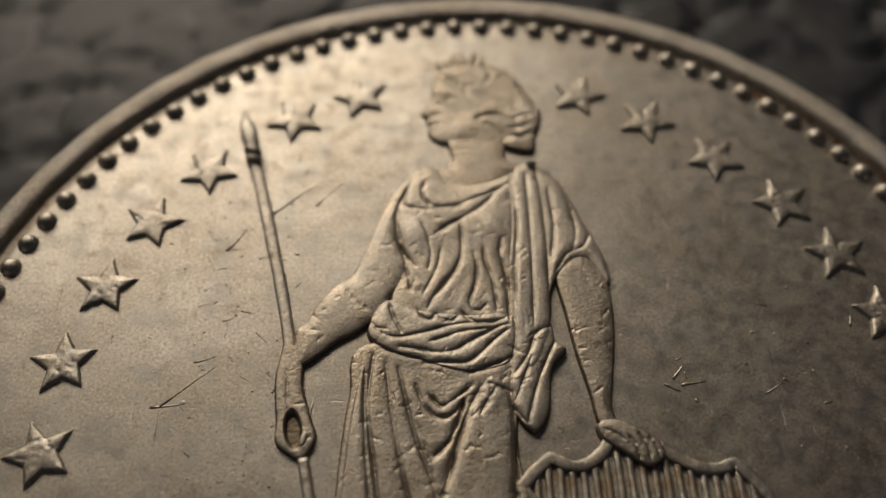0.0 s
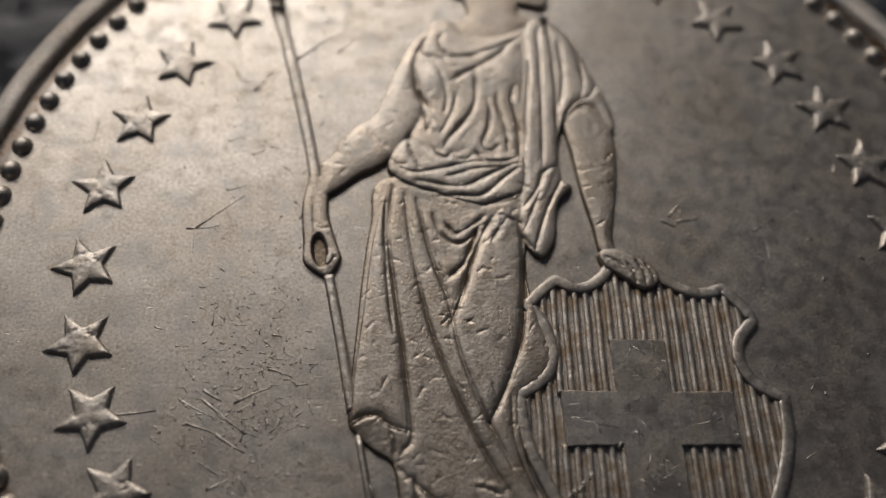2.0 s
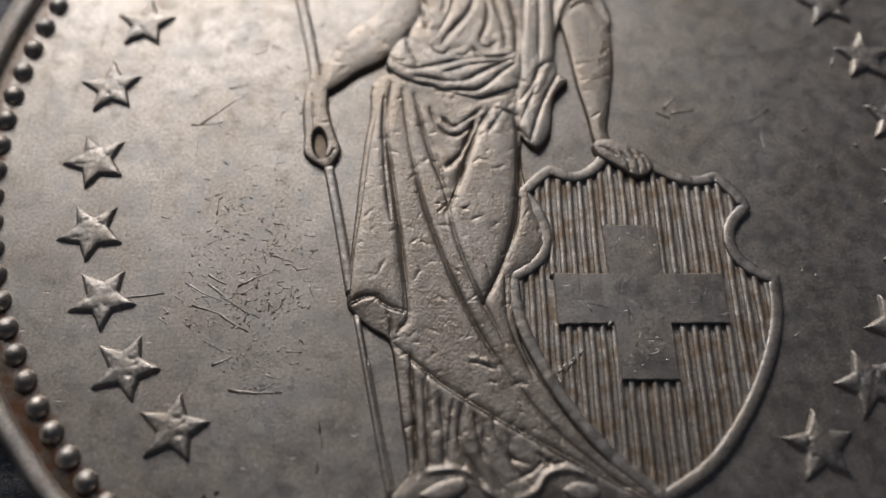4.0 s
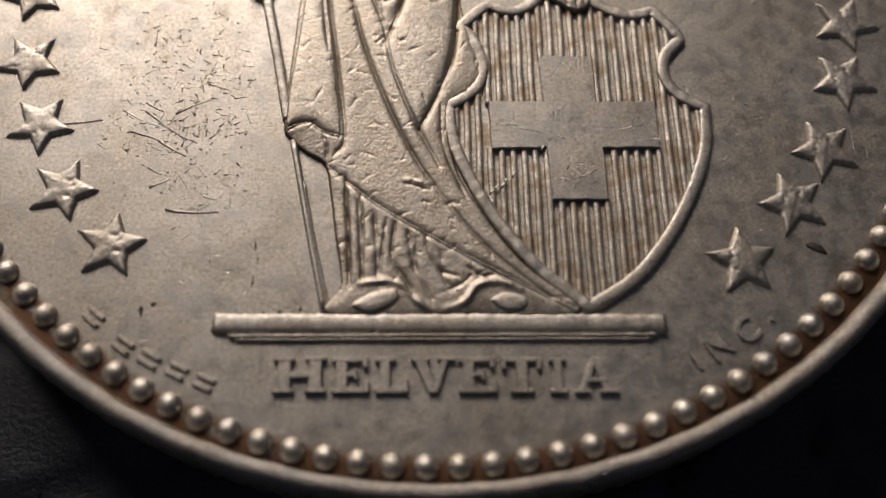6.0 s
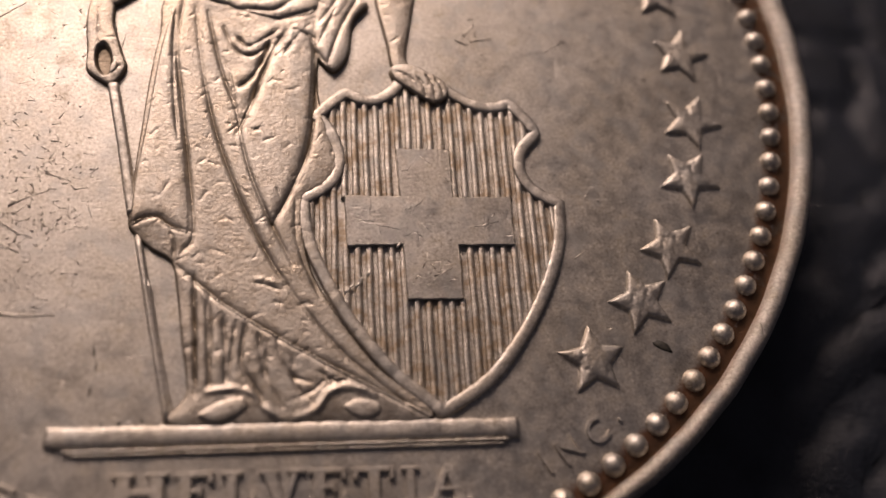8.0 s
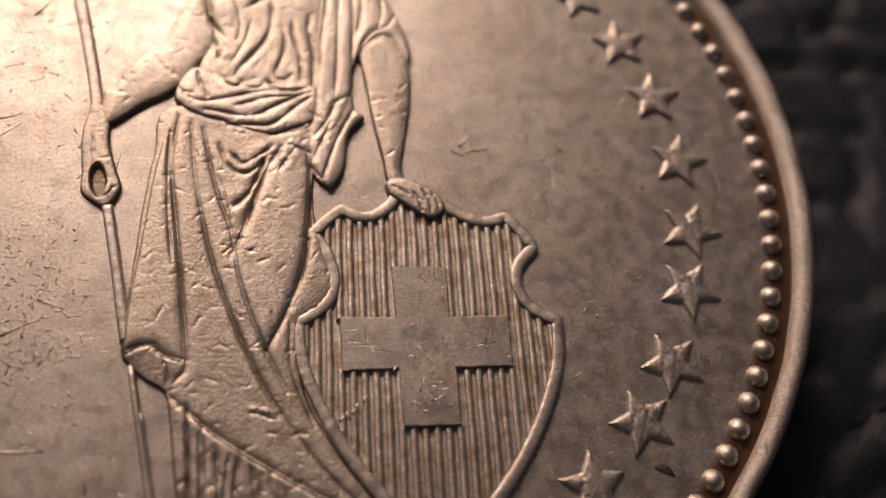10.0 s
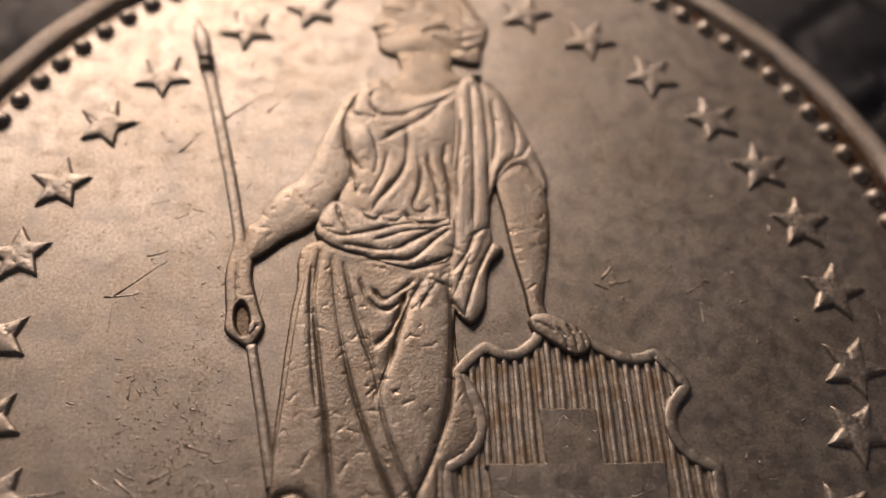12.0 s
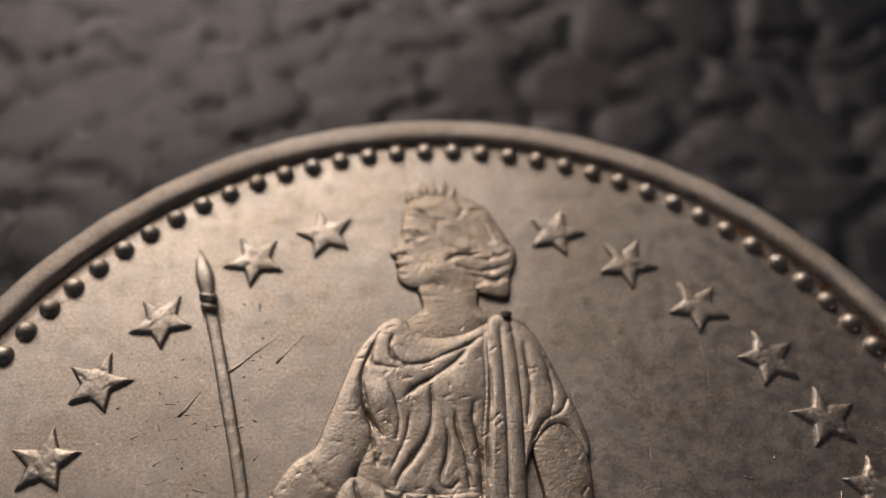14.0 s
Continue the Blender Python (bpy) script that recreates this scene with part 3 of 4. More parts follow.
    R.form([(1.15, -8.80), (1.50, -8.64), (1.92, -8.76), (1.95, -9.0), (1.6, -9.1), (1.3, -9.0)], 0.34, 0.18, 0.2)
    R.fold([(-1.62, -8.42), (-1.15, -8.38), (-0.74, -8.47), (-0.40, -8.86), (-0.1, -9.05)], 0.07, -0.12)
    R.fold([(0.18, -9.02), (0.60, -8.86), (0.88, -8.50), (1.39, -8.42), (1.80, -8.58)], 0.08, -0.13)
    R.fold([(0.2, -8.6), (0.55, -8.45), (0.75, -8.25)], 0.06, 0.08)
    # arm and hand
    R.fold([(-1.78, 6.4), (-2.05, 5.6), (-2.0, 5.0)], 0.06, 0.12)
    R.swell(-2.45, 4.9, 0.35, 0.9, 0.04, 20)
    R.fold([(-3.3, 3.4), (-3.05, 3.0), (-2.7, 2.75)], 0.12, 0.04)
    R.fold([(-4.6, 1.2), (-4.55, 0.5), (-4.5, 0.1)], 0.05, 0.05)
    R.fold([(-4.2, -0.55), (-4.0, -0.45)], 0.05, 0.08)
    # sleeve folds, fingers on the shield
    R.fold([(2.0, 6.3), (2.05, 5.2), (1.9, 4.2)], 0.08, 0.12)
    R.fold([(2.5, 5.9), (2.6, 5.0), (2.45, 4.35)], 0.07, 0.06)
    R.fold([(2.95, 4.9), (2.75, 4.5), (2.3, 4.25), (2.0, 3.8)], 0.06, 0.07)
    R.fold([(3.15, -0.6), (3.3, -0.85), (3.35, -1.15)], 0.04, 0.10)
    R.fold([(3.4, -0.55), (3.55, -0.85), (3.58, -1.2)], 0.04, 0.10)
    R.fold([(3.62, -0.65), (3.75, -0.9), (3.78, -1.1)], 0.04, 0.08)
    R.fold([(2.65, -0.45), (2.95, -0.6), (3.2, -0.9)], 0.05, 0.08)
    # face and hair
    R.fold([(-1.02, 9.66), (-0.8, 9.74), (-0.55, 9.68)], 0.06, 0.05)
    R.fold([(-0.98, 9.92), (-0.75, 9.95), (-0.45, 9.85)], 0.05, -0.05)
    R.fold([(-1.17, 9.0), (-0.98, 9.05), (-0.9, 9.2)], 0.06, 0.04)
    R.fold([(-1.16, 8.74), (-0.95, 8.74)], 0.05, 0.05)
    R.fold([(-1.1, 8.52), (-0.95, 8.5)], 0.04, 0.05)
    R.swell(-0.2, 8.5, 0.5, 0.35, 0.05, 20)
    R.fold([(-0.95, 10.45), (-0.55, 10.35), (-0.1, 10.0), (0.15, 9.5), (0.6, 9.2), (1.1, 9.25)], 0.06, 0.05)
    for k in range(7):
        R.fold([(-0.85 + 0.22 * k, 10.75 + 0.05 * k), (-0.35 + 0.24 * k, 10.45 - 0.02 * k), (0.3 + 0.18 * k, 9.9 - 0.03 * k), (1.0 + 0.1 * k, 9.45 - 0.08 * k)], 0.07, 0.035)
    R.fold([(0.25, 9.0), (0.7, 9.1), (1.2, 8.9), (1.5, 9.0)], 0.05, 0.08)
    R.fold([(0.5, 8.7), (0.95, 8.55), (1.4, 8.6), (1.85, 8.7)], 0.06, 0.11)
    R.fold([(1.35, 9.3), (1.55, 9.0), (1.9, 9.1)], 0.05, 0.09)
    R.fold([(1.2, 8.3), (1.55, 8.2), (1.85, 8.35)], 0.06, 0.10)
    R.fold([(0.55, 10.9), (0.7, 10.6), (0.55, 10.3)], 0.05, 0.08)
    curl = random.Random(8)
    for _ in range(46):
        x, y = curl.uniform(-0.75, 1.7), curl.uniform(9.3, 11.0)
        if y > 10.5 - 0.75 * (x + 0.9) and math.hypot(x - 0.3, (y - 9.6)) < 1.75:
            a = radians(curl.gauss(-35, 35))
            R.fold([(x, y), (x + 0.13 * math.cos(a), y + 0.13 * math.sin(a) + 0.04), (x + 0.26 * math.cos(a), y + 0.26 * math.sin(a))], 0.06, curl.uniform(0.012, 0.035))
    # wreath leaves over the brow
    for x0, y0, x1, y1 in ((-0.74, 10.92, -0.80, 11.37), (-0.52, 11.0, -0.56, 11.45), (-0.31, 11.11, -0.36, 11.64), (-0.10, 11.10, -0.11, 11.74), (0.13, 11.10, 0.25, 11.69), (0.41, 10.99, 0.52, 11.48)):
        n = Vector((y1 - y0, x0 - x1)).normalized() * 0.105
        R.form([(x0 - n.x, y0 - n.y), (x0 + n.x, y0 + n.y), ((x0 + x1) / 2 + n.x, (y0 + y1) / 2 + n.y), (x1, y1), ((x0 + x1) / 2 - n.x, (y0 + y1) / 2 - n.y)], 0.27, 0.10, 0.10)
    # gash across the cloak
    R.fold([(-0.70, -6.02), (-0.45, -6.08), (-0.18, -6.20)], 0.04, 0.07, (0.6, 0.3), 0.2)
    R.fold([(-0.68, -5.92), (-0.45, -5.97), (-0.22, -6.06)], 0.06, -0.045)
    R.fold([(-0.30, -6.45), (-0.12, -6.52)], 0.04, 0.05)
    # brow, eye, nostril, ear lock
    R.fold([(-1.06, 9.86), (-0.87, 9.82), (-0.58, 9.68), (-0.33, 9.70)], 0.06, 0.05)
    R.fold([(-0.97, 9.62), (-0.78, 9.60), (-0.64, 9.52)], 0.06, -0.06)
    R.fold([(-1.15, 9.08), (-0.98, 9.13), (-0.80, 9.05)], 0.05, 0.09)
    R.fold([(0.20, 8.90), (0.50, 9.06), (1.08, 9.09)], 0.07, 0.12)
    R.fold([(0.72, 8.45), (1.20, 8.33), (1.50, 8.26), (1.80, 8.44)], 0.07, 0.13)
    R.fold([(-0.90, 10.62), (-0.46, 10.54), (-0.16, 10.25), (0.23, 10.19)], 0.06, 0.09)
    # the hollow of the closed hand, and the thumb beside it
    u, v = (R.X + 4.37) + 0.12 * (R.Y + 0.28), R.Y + 0.26
    hollow = (u / 0.17) ** 2 + (v / 0.40) ** 2
    R.h = np.where(R.h > 0, np.where(hollow < 1.6, np.minimum(R.h, 0.02 + 0.22 * np.clip(hollow - 0.75, 0, 1)), R.h), R.h)
    R.form([(-4.22, -0.42), (-4.10, -0.30), (-4.00, -0.42), (-4.06, -0.62), (-4.22, -0.70)], 0.34, 0.12, 0.16)
    # the striking is low: everything above the outline is pressed flat
    R.h = np.where(R.h > 0.11, 0.11 + 0.70 * (R.h - 0.11), R.h)
    # nicks worn into the raised parts
    nick = random.Random(11)
    for _ in range(380):
        x, y, a, n = nick.uniform(-4.4, 3.1), nick.uniform(-8.8, 9.6), radians(nick.gauss(15, 35)), nick.uniform(0.05, 0.19)
        R.fold([(x, y), (x + n * math.cos(a), y + n * math.sin(a) + nick.uniform(-0.02, 0.02)), (x + 2 * n * math.cos(a), y + 2 * n * math.sin(a))], nick.uniform(0.03, 0.06), nick.uniform(0.012, 0.034), (0.2, 0.2), 0.9)
    # hammered wear over the whole relief
    rng = np.random.default_rng(3)
    def blur(a, k):
        for ax in (0, 1):
            a = sum(np.roll(a, s, ax) for s in range(-k, k + 1)) / (2 * k + 1)
        return a
    # jaw and nape run softly into the neck
    soft = np.exp(-1.5 * (((R.X - 0.35) / 0.6) ** 2 + ((R.Y - 8.05) / 0.5) ** 2))
    solid = (R.h > 0).astype(float)
    mean = blur(blur(np.maximum(R.h, 0), 9), 9) / np.maximum(0.05, blur(blur(solid, 9), 9))
    R.h = np.where(R.h > 0, R.h * (1 - soft) + mean * soft, R.h)
    worn = np.clip((R.h - 0.10) / 0.12, 0, 1)      # the high parts are rubbed, the low parts keep the sandy skin of the die
    R.h = np.where(R.h > 0, 0.82 * R.h, R.h)
    sand = (0.0016 * rng.standard_normal(R.h.shape) + 0.006 * blur(rng.standard_normal(R.h.shape), 1)) * (1 - 0.55 * worn)
    dents = blur(rng.standard_normal(R.h.shape), 4)
    dents = -0.005 * np.clip(dents / dents.std() - 1.9, 0, 1.5) * worn
    R.h = np.where(R.h > 0, np.maximum(0.01, R.h + sand + dents + 0.02 * blur(blur(rng.standard_normal(R.h.shape), 10), 9)), R.h)
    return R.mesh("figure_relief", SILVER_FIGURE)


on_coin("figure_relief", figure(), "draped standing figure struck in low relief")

# ---- staff ----
shaft = merged([
    bead_of_line(spline([(-6.0, 7.75), (-5.86, 7.3), (-5.45, 5.69), (-4.89, 3.36), (-4.50, 1.45), (-4.22, 0.2)]), 0.34, 0.13, (1.0, 0.9), uneven=0.055, flat=0.32, rings=9),
    bead_of_line(spline([(-4.12, -0.92), (-3.78, -2.57), (-3.45, -4.3)]), 0.27, 0.13, uneven=0.05, flat=0.32),
    bead_of_line(spline([(-3.30, -4.85), (-2.86, -7.02), (-2.44, -9.02)]), 0.17, 0.12),
    bead_of_line(spline([(-3.02, -5.9), (-2.68, -7.57), (-2.33, -9.02)]), 0.09, 0.09),
])
staff = on_coin("staff", mesh_of("shaft", *shaft, SILVER_RELIEF), "slender staff with a pointed tip")
tip = merged([
    bead_of_line(np.array([(-5.98, 7.72), (-6.05, 8.0), (-6.10, 8.25), (-6.2, 8.62), (-6.32, 9.05), (-6.40, 9.45)]), 0.50, 0.18, widths=(0.55, 0.62, 0.9, 1.0, 0.7, 0.12)),
    bead_of_line(np.array([(-6.20, 7.92), (-6.0, 7.87), (-5.80, 7.83)]), 0.20, 0.28),
    bead_of_line(np.array([(-6.13, 7.60), (-5.96, 7.56), (-5.76, 7.52)]), 0.19, 0.28),
])
part("tip", mesh_of("tip", *tip, SILVER_RELIEF), staff)

# ---- shield: border, upright hatching, plain cross ----
SHIELD = np.vstack([
    spline([(2.79, -0.55), (2.57, -0.92), (2.15, -1.22), (1.76, -1.22), (1.39, -1.02)], n=5),
    spline([(1.39, -1.02), (1.05, -1.30), (0.66, -1.71)], n=4),
    spline([(0.66, -1.71), (0.94, -2.06), (1.17, -2.72), (1.10, -3.29), (0.78, -3.66), (0.33, -3.94)], n=5),
    spline([(0.33, -3.94), (0.45, -4.95), (0.84, -5.95), (1.46, -7.06), (2.31, -8.13), (3.31, -9.0)], n=6),
    spline([(3.31, -9.0), (4.44, -8.25), (5.30, -7.21), (5.94, -6.09), (6.32, -5.06), (6.45, -4.05)], n=6),
    spline([(6.45, -4.05), (5.87, -3.70), (5.57, -3.21), (5.62, -2.62), (6.07, -2.10)], n=5),
    spline([(6.07, -2.10), (5.84, -1.72), (5.45, -1.25)], n=4),
    spline([(5.45, -1.25), (5.1, -1.38), (4.66, -1.35), (4.2, -1.12), (3.8, -0.85)], n=5),
])
seen = [0] + [i for i in range(1, len(SHIELD)) if np.linalg.norm(SHIELD[i] - SHIELD[i - 1]) > 0.01]
SHIELD = SHIELD[seen]
shield = on_coin("shield", mesh_of("border", *bead_of_line(SHIELD, 0.30, 0.125, uneven=0.06, flat=0.2, rings=9), SILVER_RELIEF), "scalloped shield with a cross on upright lines")
CX, CY = 3.26, -4.50
cross = [(2.53, -2.60), (2.57, -3.87), (1.27, -3.85), (1.31, -5.13), (2.59, -5.12), (2.65, -6.44),
         (3.93, -6.46), (3.92, -5.13), (5.24, -5.14), (5.24, -3.88), (3.86, -3.88), (3.84, -2.61)]
worn = random.Random(6)
edge = []
for (ax, ay), (bx, by) in zip(cross, cross[1:] + cross[:1]):
    n = int(math.hypot(bx - ax, by - ay) / 0.12)
    edge += [(ax + (bx - ax) * k / n + worn.uniform(-0.012, 0.012), ay + (by - ay) * k / n + worn.uniform(-0.012, 0.012)) for k in range(n)]
cross = edge
part("cross", mesh_of("cross", *prism(cross, 0.135, 0.025), SILVER_CROSS, False), shield, "plain raised cross")


cuts_on_cross = []
cut_rng = random.Random(4)
for x, y, n, a in [(2.0, -4.62, 1.1, -12), (1.7, -4.5, 0.5, -8), (2.9, -3.0, 0.5, 60), (3.2, -2.9, 0.35, -40), (4.6, -4.6, 0.6, 12), (3.5, -5.8, 0.5, 25), (3.1, -5.5, 0.4, 70)] + \
        [(CX + cut_rng.uniform(-0.6, 0.6) * k, CY + cut_rng.uniform(-0.6, 0.6) * q, cut_rng.uniform(0.06, 0.3), cut_rng.uniform(-70, 70)) for k, q in ((1, 3), (3, 1)) for _ in range(9)]:
    c, q = math.cos(radians(a)) * n / 2, math.sin(radians(a)) * n / 2
    cuts_on_cross.append(bead_of_line(np.array([(x - c, y - q), (x + 0.02, y), (x + c, y + q)]), cut_rng.uniform(0.015, 0.03), 0.139, (1, 0.99), 0.130, 5))
marks = part("scratch", mesh_of("scratch", *merged(cuts_on_cross), SILVER_CROSS), shield, "fine scratches over the cross")
marks["kind"] = "stuff"


floor_v, floor_f = prism(SHIELD if np.cross(SHIELD[1] - SHIELD[0], SHIELD[-1] - SHIELD[0]) > 0 else SHIELD[::-1], 0.012, 0.004)
part("shield_floor", mesh_of("shield_floor", floor_v, floor_f, SILVER_HATCH, False), shield, "brown-toned ground between the upright lines")


def spans_inside(x):
    ys = []
    q = np.vstack([SHIELD, SHIELD[:1]])
    for (ax, ay), (bx, by) in zip(q[:-1], q[1:]):
        if (ax > x) != (bx > x):
            ys.append(ay + (by - ay) * (x - ax) / (bx - ax))
    ys.sort()
    return list(zip(ys[::2], ys[1::2]))


for k in range(-12, 13):
    x = CX + 0.13 + 0.262 * k
    for y0, y1 in spans_inside(x):
        cuts = [(y0 + 0.05, y1 - 0.05)]
        if abs(x - 3.265) < 1.975:
            under = -6.39 if abs(x - 3.29) < 0.63 else -5.07
            over = -2.66 if abs(x - 3.19) < 0.65 else -3.93
            cuts = [(y0 + 0.05, min(y1, under)), (max(y0, over), y1 - 0.05)]
        for a, b in cuts:
            if b - a > 0.12:
                n = max(3, int((b - a) / 0.25))
                line = np.array([(x + 0.006 * math.sin(9 * s + k), a + (b - a) * s) for s in np.linspace(0, 1, n)])
                part("hatch_line", mesh_of("hatch_line", *bead_of_line(line, 0.185, 0.085, rings=7, uneven=0.06), SILVER_HATCH), shield)

# ---- plinth ----
bar = bead_of_line(np.array([(-4.80, -9.24), (-4.70, -9.25), (-4.45, -9.27), (-2, -9.29), (0, -9.31), (2, -9.33), (4.6, -9.37), (4.85, -9.38), (4.92, -9.38)]), 0.44, 0.13, rings=11, uneven=0.07, flat=0.3)
plinth = on_coin("plinth", mesh_of("plinth", *bar, SILVER_RELIEF), "moulded ground bar under the figure")
for y, x0, x1, w, h in ((-9.55, -4.45, 4.70, 0.08, 0.11), (-9.63, -4.30, 4.58, 0.07, 0.08)):
    part("moulding", mesh_of("moulding", *bead_of_line(np.array([(x0, y), (0.0, y - 0.03), (x1, y - 0.07)]), w, h, uneven=0.1), SILVER_RELIEF), plinth)

# ---- inscription ----
LETTERS = {
    "H": [(0.09, 0, 0.33, 1), (0.67, 0, 0.91, 1), (0.2, 0.42, 0.8, 0.58), (0, 0, 0.40, 0.11), (0, 0.89, 0.40, 1), (0.6, 0, 1, 0.11), (0.6, 0.89, 1, 1)],
    "E": [(0.12, 0, 0.42, 1), (0, 0, 1, 0.15), (0, 0.86, 0.95, 1), (0.3, 0.45, 0.68, 0.56), (0.86, 0, 1, 0.32), (0.82, 0.70, 0.95, 1), (0.60, 0.36, 0.70, 0.65)],
    "L": [(0.16, 0, 0.46, 1), (0, 0, 1, 0.15), (0, 0.87, 0.62, 1), (0.82, 0, 1, 0.38)],
    "T": [(0.36, 0, 0.64, 1), (0, 0.86, 1, 1), (0.2, 0, 0.8, 0.11), (0, 0.66, 0.13, 1), (0.87, 0.66, 1, 1)],
    "I": [(0.28, 0, 0.72, 1), (0, 0, 1, 0.12), (0, 0.88, 1, 1)],
}


def letter(ch, x, y, w, h):
    pieces = []
    if ch in LETTERS:
        for k, (a, b, c, d) in enumerate(LETTERS[ch]):
            o = [(x + a * w, y + b * h), (x + c * w, y + b * h), (x + c * w, y + d * h), (x + a * w, y + d * h)]
            pieces.append(prism(o, 0.10 + 0.003 * k, 0.018))
    else:
        lean = [((0.04, 1), (0.34, 1), (0.60, 0), (0.40, 0)), ((0.70, 1), (0.86, 1), (0.60, 0), (0.48, 0))] if ch == "V" else \
               [((0.10, 0), (0.24, 0), (0.56, 1), (0.42, 1)), ((0.66, 0), (0.94, 0), (0.62, 1), (0.40, 1))]
        flats = [(0, 0.89, 0.42, 1), (0.6, 0.89, 1, 1)] if ch == "V" else [(0, 0, 0.36, 0.11), (0.56, 0, 1, 0.11), (0.25, 0.30, 0.75, 0.40)]
        for k, q in enumerate(lean):
            o = [(x + a * w, y + b * h) for a, b in q]
            o = o if ch == "A" else o[::-1]
            pieces.append(prism(o, 0.10 + 0.003 * k, 0.018))
        for k, (a, b, c, d) in enumerate(flats):
            o = [(x + a * w, y + b * h), (x + c * w, y + b * h), (x + c * w, y + d * h), (x + a * w, y + d * h)]
            pieces.append(prism(o, 0.108 + 0.003 * k, 0.018))
    return mesh_of("letter", *merged(pieces), SILVER_RELIEF, False)


for ch, x0, x1 in (("H", -3.41, -2.29), ("E", -2.19, -1.39), ("L", -1.28, -0.58), ("V", -0.52, 0.42), ("E", 0.47, 1.28), ("T", 1.38, 2.24), ("I", 2.38, 2.76), ("A", 2.90, 3.84)):
    on_coin("letter", letter(ch, x0 - 0.05, -10.79 - 0.012 * (x0 + 3.5), x1 - x0, 0.76), "raised serif letter " + ch)


def small_letter(ch, size):
    cu = bpy.data.curves.new("letter", "FONT")
    cu.body, cu.size, cu.extrude = ch, size * MM, 0.05 * MM
    cu.align_x, cu.align_y = "CENTER", "CENTER"
    tmp = new("letter_source", cu)
    me = bpy.data.meshes.new_from_object(tmp.evaluated_get(bpy.context.evaluated_depsgraph_get()))
    bpy.data.objects.remove(tmp)
    me.materials.clear()
    me.materials.append(SILVER_RELIEF)
    return me


for ch, x, y, turn in (("I", 5.47, -10.17, 30), ("N", 6.03, -9.90, 33), ("C", 6.70, -9.55, 38), (".", 7.12, -9.14, 42)):
    on_coin("letter", small_letter(ch, 0.78), "small raised letter", (x, y, 0.01), turn)
for x, y, turn, w in ((-7.37, -9.08, -40, 0.42), (-6.67, -9.71, -36, 0.42), (-6.09, -10.02, -31, 0.45), (-5.48, -10.28, -27, 0.42), (-4.89, -10.53, -24, 0.42)):
    bars = merged([prism([(-w / 2, s - 0.05), (w / 2, s - 0.05), (w / 2, s + 0.05), (-w / 2, s + 0.05)], 0.07, 0.02) for s in (-0.10, 0.10)])
    on_coin("name_bar", mesh_of("name_bar", *bars, SILVER_RELIEF, False), "small raised bars", (x, y, 0), turn)


# ---- stars ----
def star_mesh(seed):
    R = Relief(-0.95, 0.95, -0.95, 0.95, 0.03)
    w = random.Random(seed)
    o = []
    for k in range(10):
        a = math.pi / 2 + math.pi * k / 5 + w.uniform(-0.03, 0.03)
        r = 0.89 * w.uniform(0.93, 1.02) if k % 2 == 0 else 0.405 * w.uniform(0.95, 1.08)
        o.append((r * math.cos(a), r * math.sin(a)))
    R.form(o, 0.15, 0.34, 0.06, smooth=False)
    for k in range(5):
        x, y, a = w.uniform(-0.5, 0.5), w.uniform(-0.5, 0.5), w.uniform(0, 3)
        R.fold([(x, y), (x + 0.1 * math.cos(a), y + 0.1 * math.sin(a)), (x + 0.2 * math.cos(a), y + 0.2 * math.sin(a))], 0.06, 0.03, (0.2, 0.2))
    g = np.random.default_rng(seed).standard_normal(R.h.shape)
    g = sum(np.roll(np.roll(g, i, 0), j, 1) for i in (-1, 0, 1) for j in (-1, 0, 1)) / 9
    R.h = np.where(R.h > 0, np.maximum(0.01, R.h + 0.006 * g), R.h)
    return R.mesh("star", SILVER_RELIEF)


STARS = [star_mesh(k) for k in range(5)]
rng = random.Random(5)
LEFT = ((107.3, 10.36), (118.5, 10.3), (134.5, 10.19), (146.5, 10.1), (158.6, 9.97), (171.0, 10.02), (183.8, 9.98), (195.1, 10.1), (205.3, 10.2), (215.6, 10.38), (225.9, 10.34))
RIGHT = ((71.8, 10.34), (60.1, 10.16), (47.7, 10.02), (35.3, 10.1), (24.4, 10.17), (13.5, 10.24), (2.2, 10.31), (-9.1, 10.38), (-18.3, 10.44), (-29.5, 10.48), (-38.7, 10.45), (-49.3, 10.45))
for a, r in LEFT + RIGHT:
    on_coin("star", STARS[rng.randrange(5)], "", (r * math.cos(radians(a)), r * math.sin(radians(a)), 0), a - 90 + rng.uniform(-2.5, 2.5))

# ---- beads ----
def bead_mesh():
    v, f = [(0, 0, 0.22)], []
    rows, cols = 5, 14
    for i in range(1, rows + 1):
        a = math.pi / 2 * i / rows
        for j in range(cols):
            b = 2 * math.pi * j / cols
            v.append((0.275 * math.sin(a) * math.cos(b), 0.275 * math.sin(a) * math.sin(b), 0.25 * math.cos(a) - 0.03))
    for j in range(cols):
        n = (j + 1) % cols
        f.append((0, 1 + j, 1 + n))
        for i in range(rows - 1):
            a, c = 1 + i * cols, 1 + (i + 1) * cols
            f.append((a + j, c + j, c + n, a + n))
    return mesh_of("bead", v, f, SILVER_BEAD)


BEAD = bead_mesh()
for k in range(N_BEADS):
    a = 2 * math.pi * k / N_BEADS
    for _ in range(6):      # the beads were punched slightly closer along the lower edge
        a = 2 * math.pi * (k - 0.534 - 1.5 * math.cos(a) + 0.2 * math.sin(a)) / N_BEADS
    on_coin("bead", BEAD, "", (OFF[0] + R_BEADS * math.cos(a), OFF[1] + R_BEADS * math.sin(a), 0), rng.uniform(0, 360))

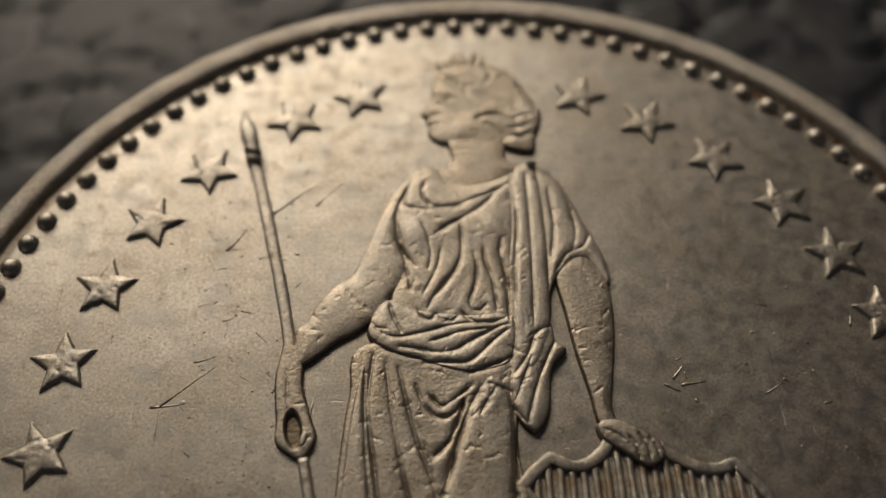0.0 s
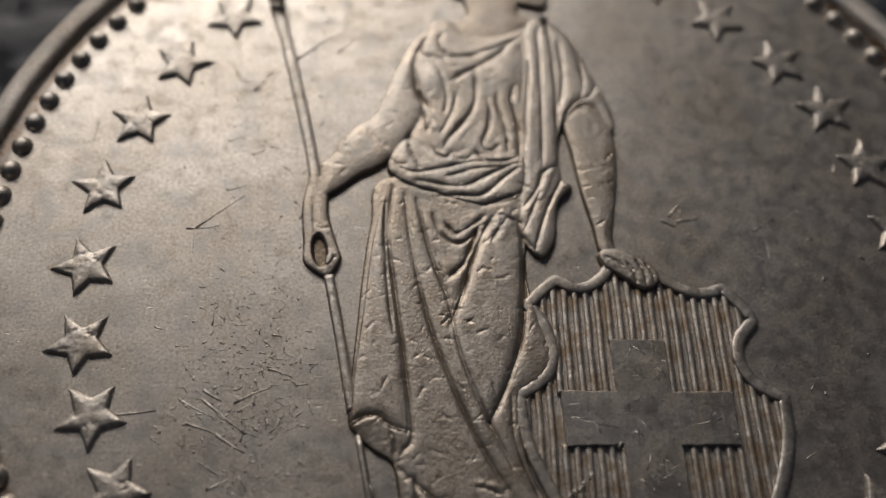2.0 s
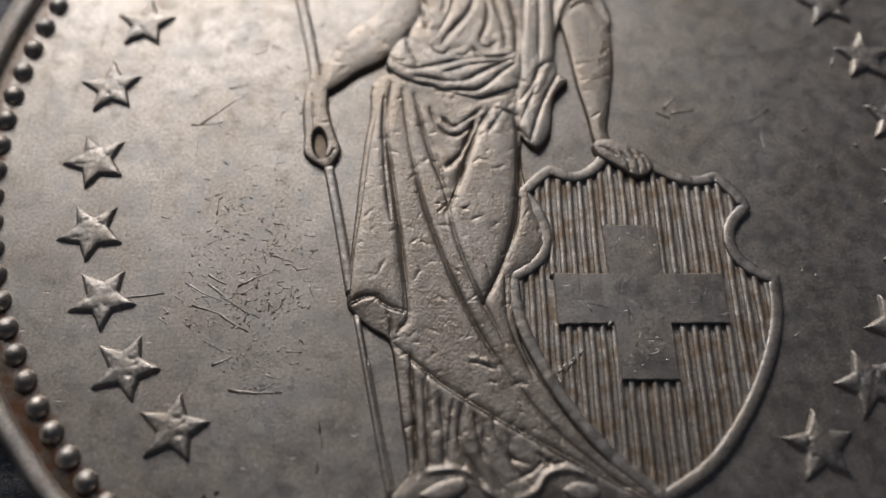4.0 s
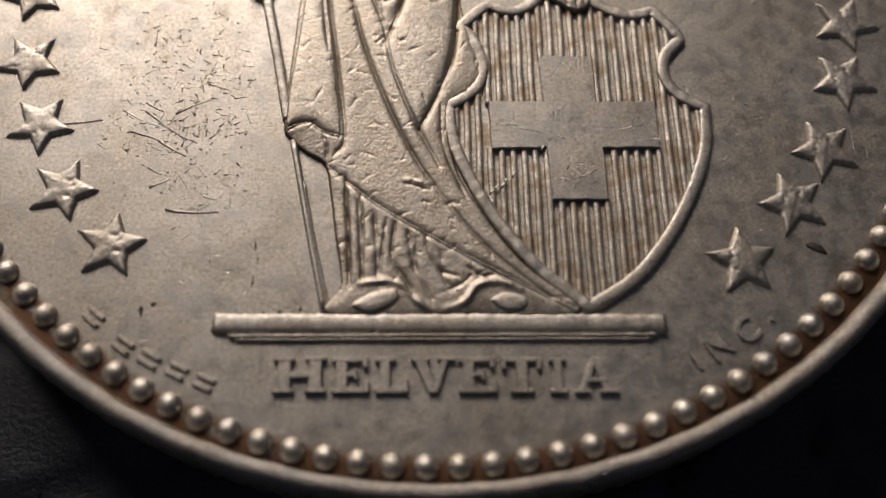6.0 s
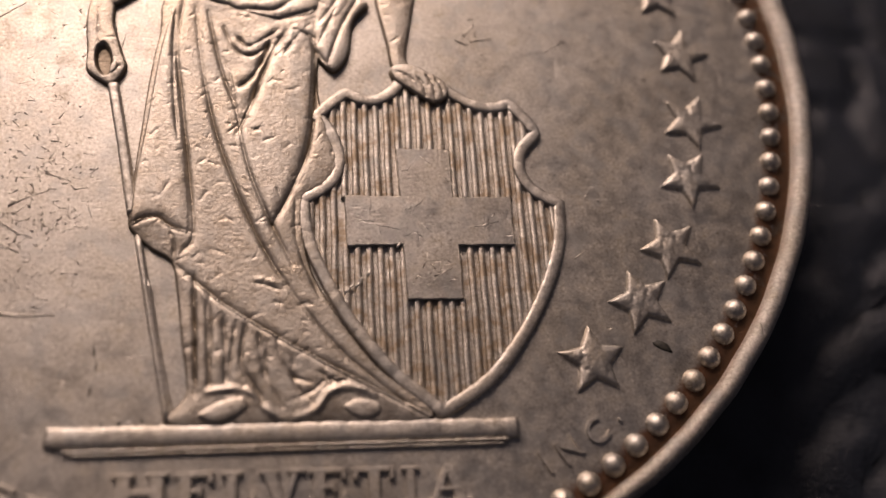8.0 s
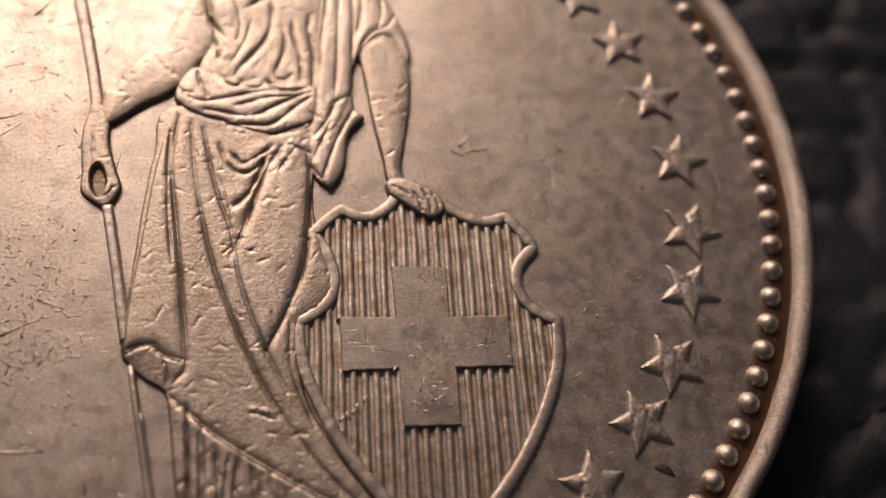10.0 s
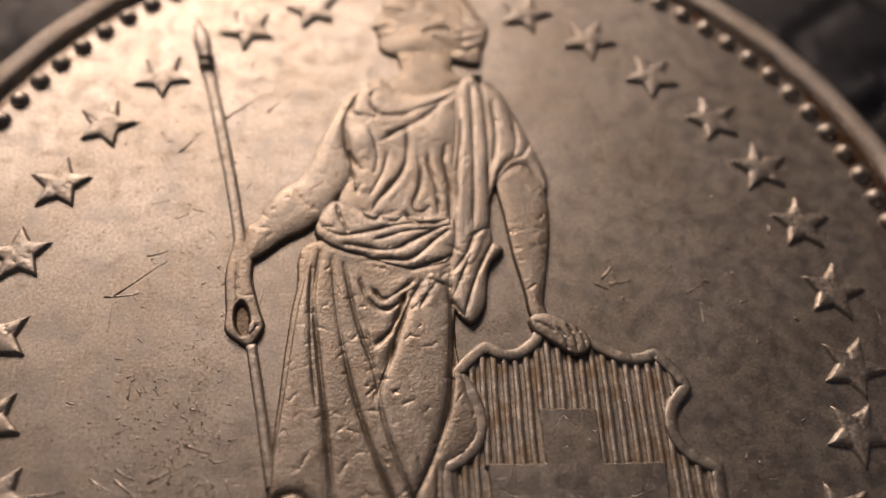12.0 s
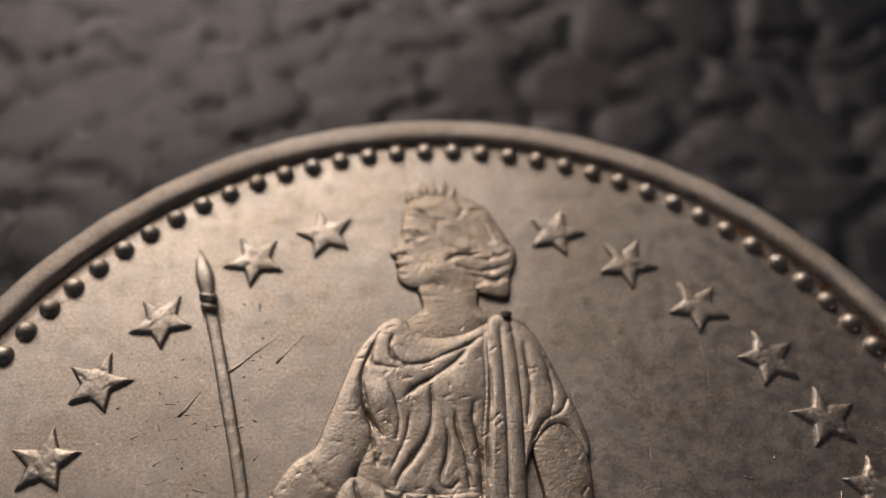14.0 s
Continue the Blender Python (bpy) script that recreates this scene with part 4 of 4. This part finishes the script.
# ---- scratches: thin burrs thrown up on the field ----
def scratches():
    r = random.Random(21)
    pieces = []

    def cut(x, y, length, turn, w):
        n = 5
        bend = r.uniform(-0.04, 0.04)
        c, q = math.cos(radians(turn)), math.sin(radians(turn))
        line = []
        for k in range(n):
            u = (k / (n - 1) - 0.5) * length
            o = bend * length * (1 - (2 * u / length) ** 2) + r.uniform(-0.1, 0.1) * w
            line.append((x + u * c - o * q, y + u * q + o * c))
        pieces.append(bead_of_line(np.array(line), w, w * r.uniform(0.2, 0.5), (1.0, 0.4), -0.004, 5))

    for x, y, length, turn in ((-6.9, 0.9, 1.5, 40), (-7.3, 0.45, 0.8, 5), (-6.6, 1.6, 0.5, 18), (-5.5, -6.6, 1.2, -3), (-6.3, -5.9, 0.5, 25), (-5.0, 6.1, 1.0, 42), (-4.5, 6.5, 0.7, 38),
                               (-8.6, -4.3, 1.6, 4), (-6.3, -4.4, 1.3, -38), (-6.0, -4.6, 1.1, -30), (-6.7, -4.7, 0.9, -20), (-5.7, -3.9, 0.9, 25), (4.6, 1.0, 0.5, 50), (4.4, 0.6, 0.4, -30), (4.9, 0.7, 0.6, 8), (-4.0, 0.2, 0.7, 80), (-6.17, 5.0, 0.8, 55), (-3.85, 6.4, 1.0, 49), (-6.9, -4.2, 1.0, -28), (-6.1, -5.0, 0.8, -32), (-6.6, -3.9, 0.5, -30)):
        cut(x, y, length, turn, r.uniform(0.05, 0.09))
    for k in range(680):
        if k < 450:
            x, y = r.gauss(-5.8, 0.9), r.gauss(-3.9, 1.7)
        elif k < 610:
            x, y = r.gauss(-5.5, 1.5), r.gauss(3.5, 2.8)
        else:
            x, y = r.gauss(6.5, 1.2), r.gauss(1.0, 4.5)
        if math.hypot(x, y) < 9.4 and (abs(x) > 4.3 or y < -9.9):
            cut(x, y, min(0.9, r.lognormvariate(-2.3, 0.6)), r.gauss(0, 60), r.uniform(0.02, 0.06))
    return merged(pieces)


burrs = on_coin("scratch", mesh_of("scratch", *scratches(), SILVER_FACE), "fine scratches and nicks across the field")
burrs["kind"] = "stuff"

# ---- dark specks of residue ----
def speck(x, y, w, h, turn, z):
    o = [(w * math.cos(a) * (1 + 0.25 * math.sin(3 * a + x)), h * math.sin(a) * (1 + 0.2 * math.cos(2 * a + y))) for a in np.linspace(0, 2 * math.pi, 14, endpoint=False)]
    on_coin("residue_speck", mesh_of("residue_speck", *prism(o, 0.022, 0.02), RESIDUE), "dark speck of residue", (x, y, z), turn)


speck(1.62, 7.14, 0.13, 0.13, 20, 0.25)
speck(8.51, -7.62, 0.24, 0.11, -35, 0.0)
speck(-6.38, -8.95, 0.06, 0.12, 10, -0.01)
speck(-6.13, -8.81, 0.07, 0.06, 0, -0.01)
for x, y, w, h, turn in ((-4.02, -7.45, 0.03, 0.16, 8), (-3.95, -7.8, 0.025, 0.10, -5), (-4.03, -8.3, 0.03, 0.14, 0), (-3.4, -9.0, 0.07, 0.04, 10), (-3.75, -9.02, 0.05, 0.04, 0), (-2.95, -8.95, 0.04, 0.06, 0)):
    speck(x, y, w, h, turn, -0.012)
speck(3.28, -12.05, 0.16, 0.12, 15, -0.02)
speck(3.62, -12.22, 0.10, 0.16, 15, -0.02)

# ---- bright cuts across the hatching and on the cross ----
m, t, bsdf, p = nodes_of("fresh_cut_silver")
t.links.new(blend(t, span(t, noise_node(t, p, 10.0), 0.3, 0.7), (0.86, 0.82, 0.74), (0.70, 0.66, 0.58)), bsdf.inputs["Base Color"])
bsdf.inputs["Metallic"].default_value = 1.0
bsdf.inputs["Roughness"].default_value = 0.5
FRESH = m
for x, y, turn, n in ((1.16, -6.40, 75, 0.16), (1.30, -6.20, 40, 0.20), (1.40, -6.10, 42, 0.16), (1.55, -6.05, 45, 0.22), (1.62, -5.93, 48, 0.14), (1.80, -5.78, 62, 0.18), (2.50, -5.12, 55, 0.16)):
    c, q = math.cos(radians(turn)) * n / 2, math.sin(radians(turn)) * n / 2
    on_coin("cut_mark", mesh_of("cut_mark", *bead_of_line(np.array([(x - c, y - q), (x, y), (x + c, y + q)]), 0.06, 0.008, (1, 0.7), -0.008, flat=0.3), FRESH), "bright fresh cut", (0, 0, 0.09 if x < 2.2 else 0.137))
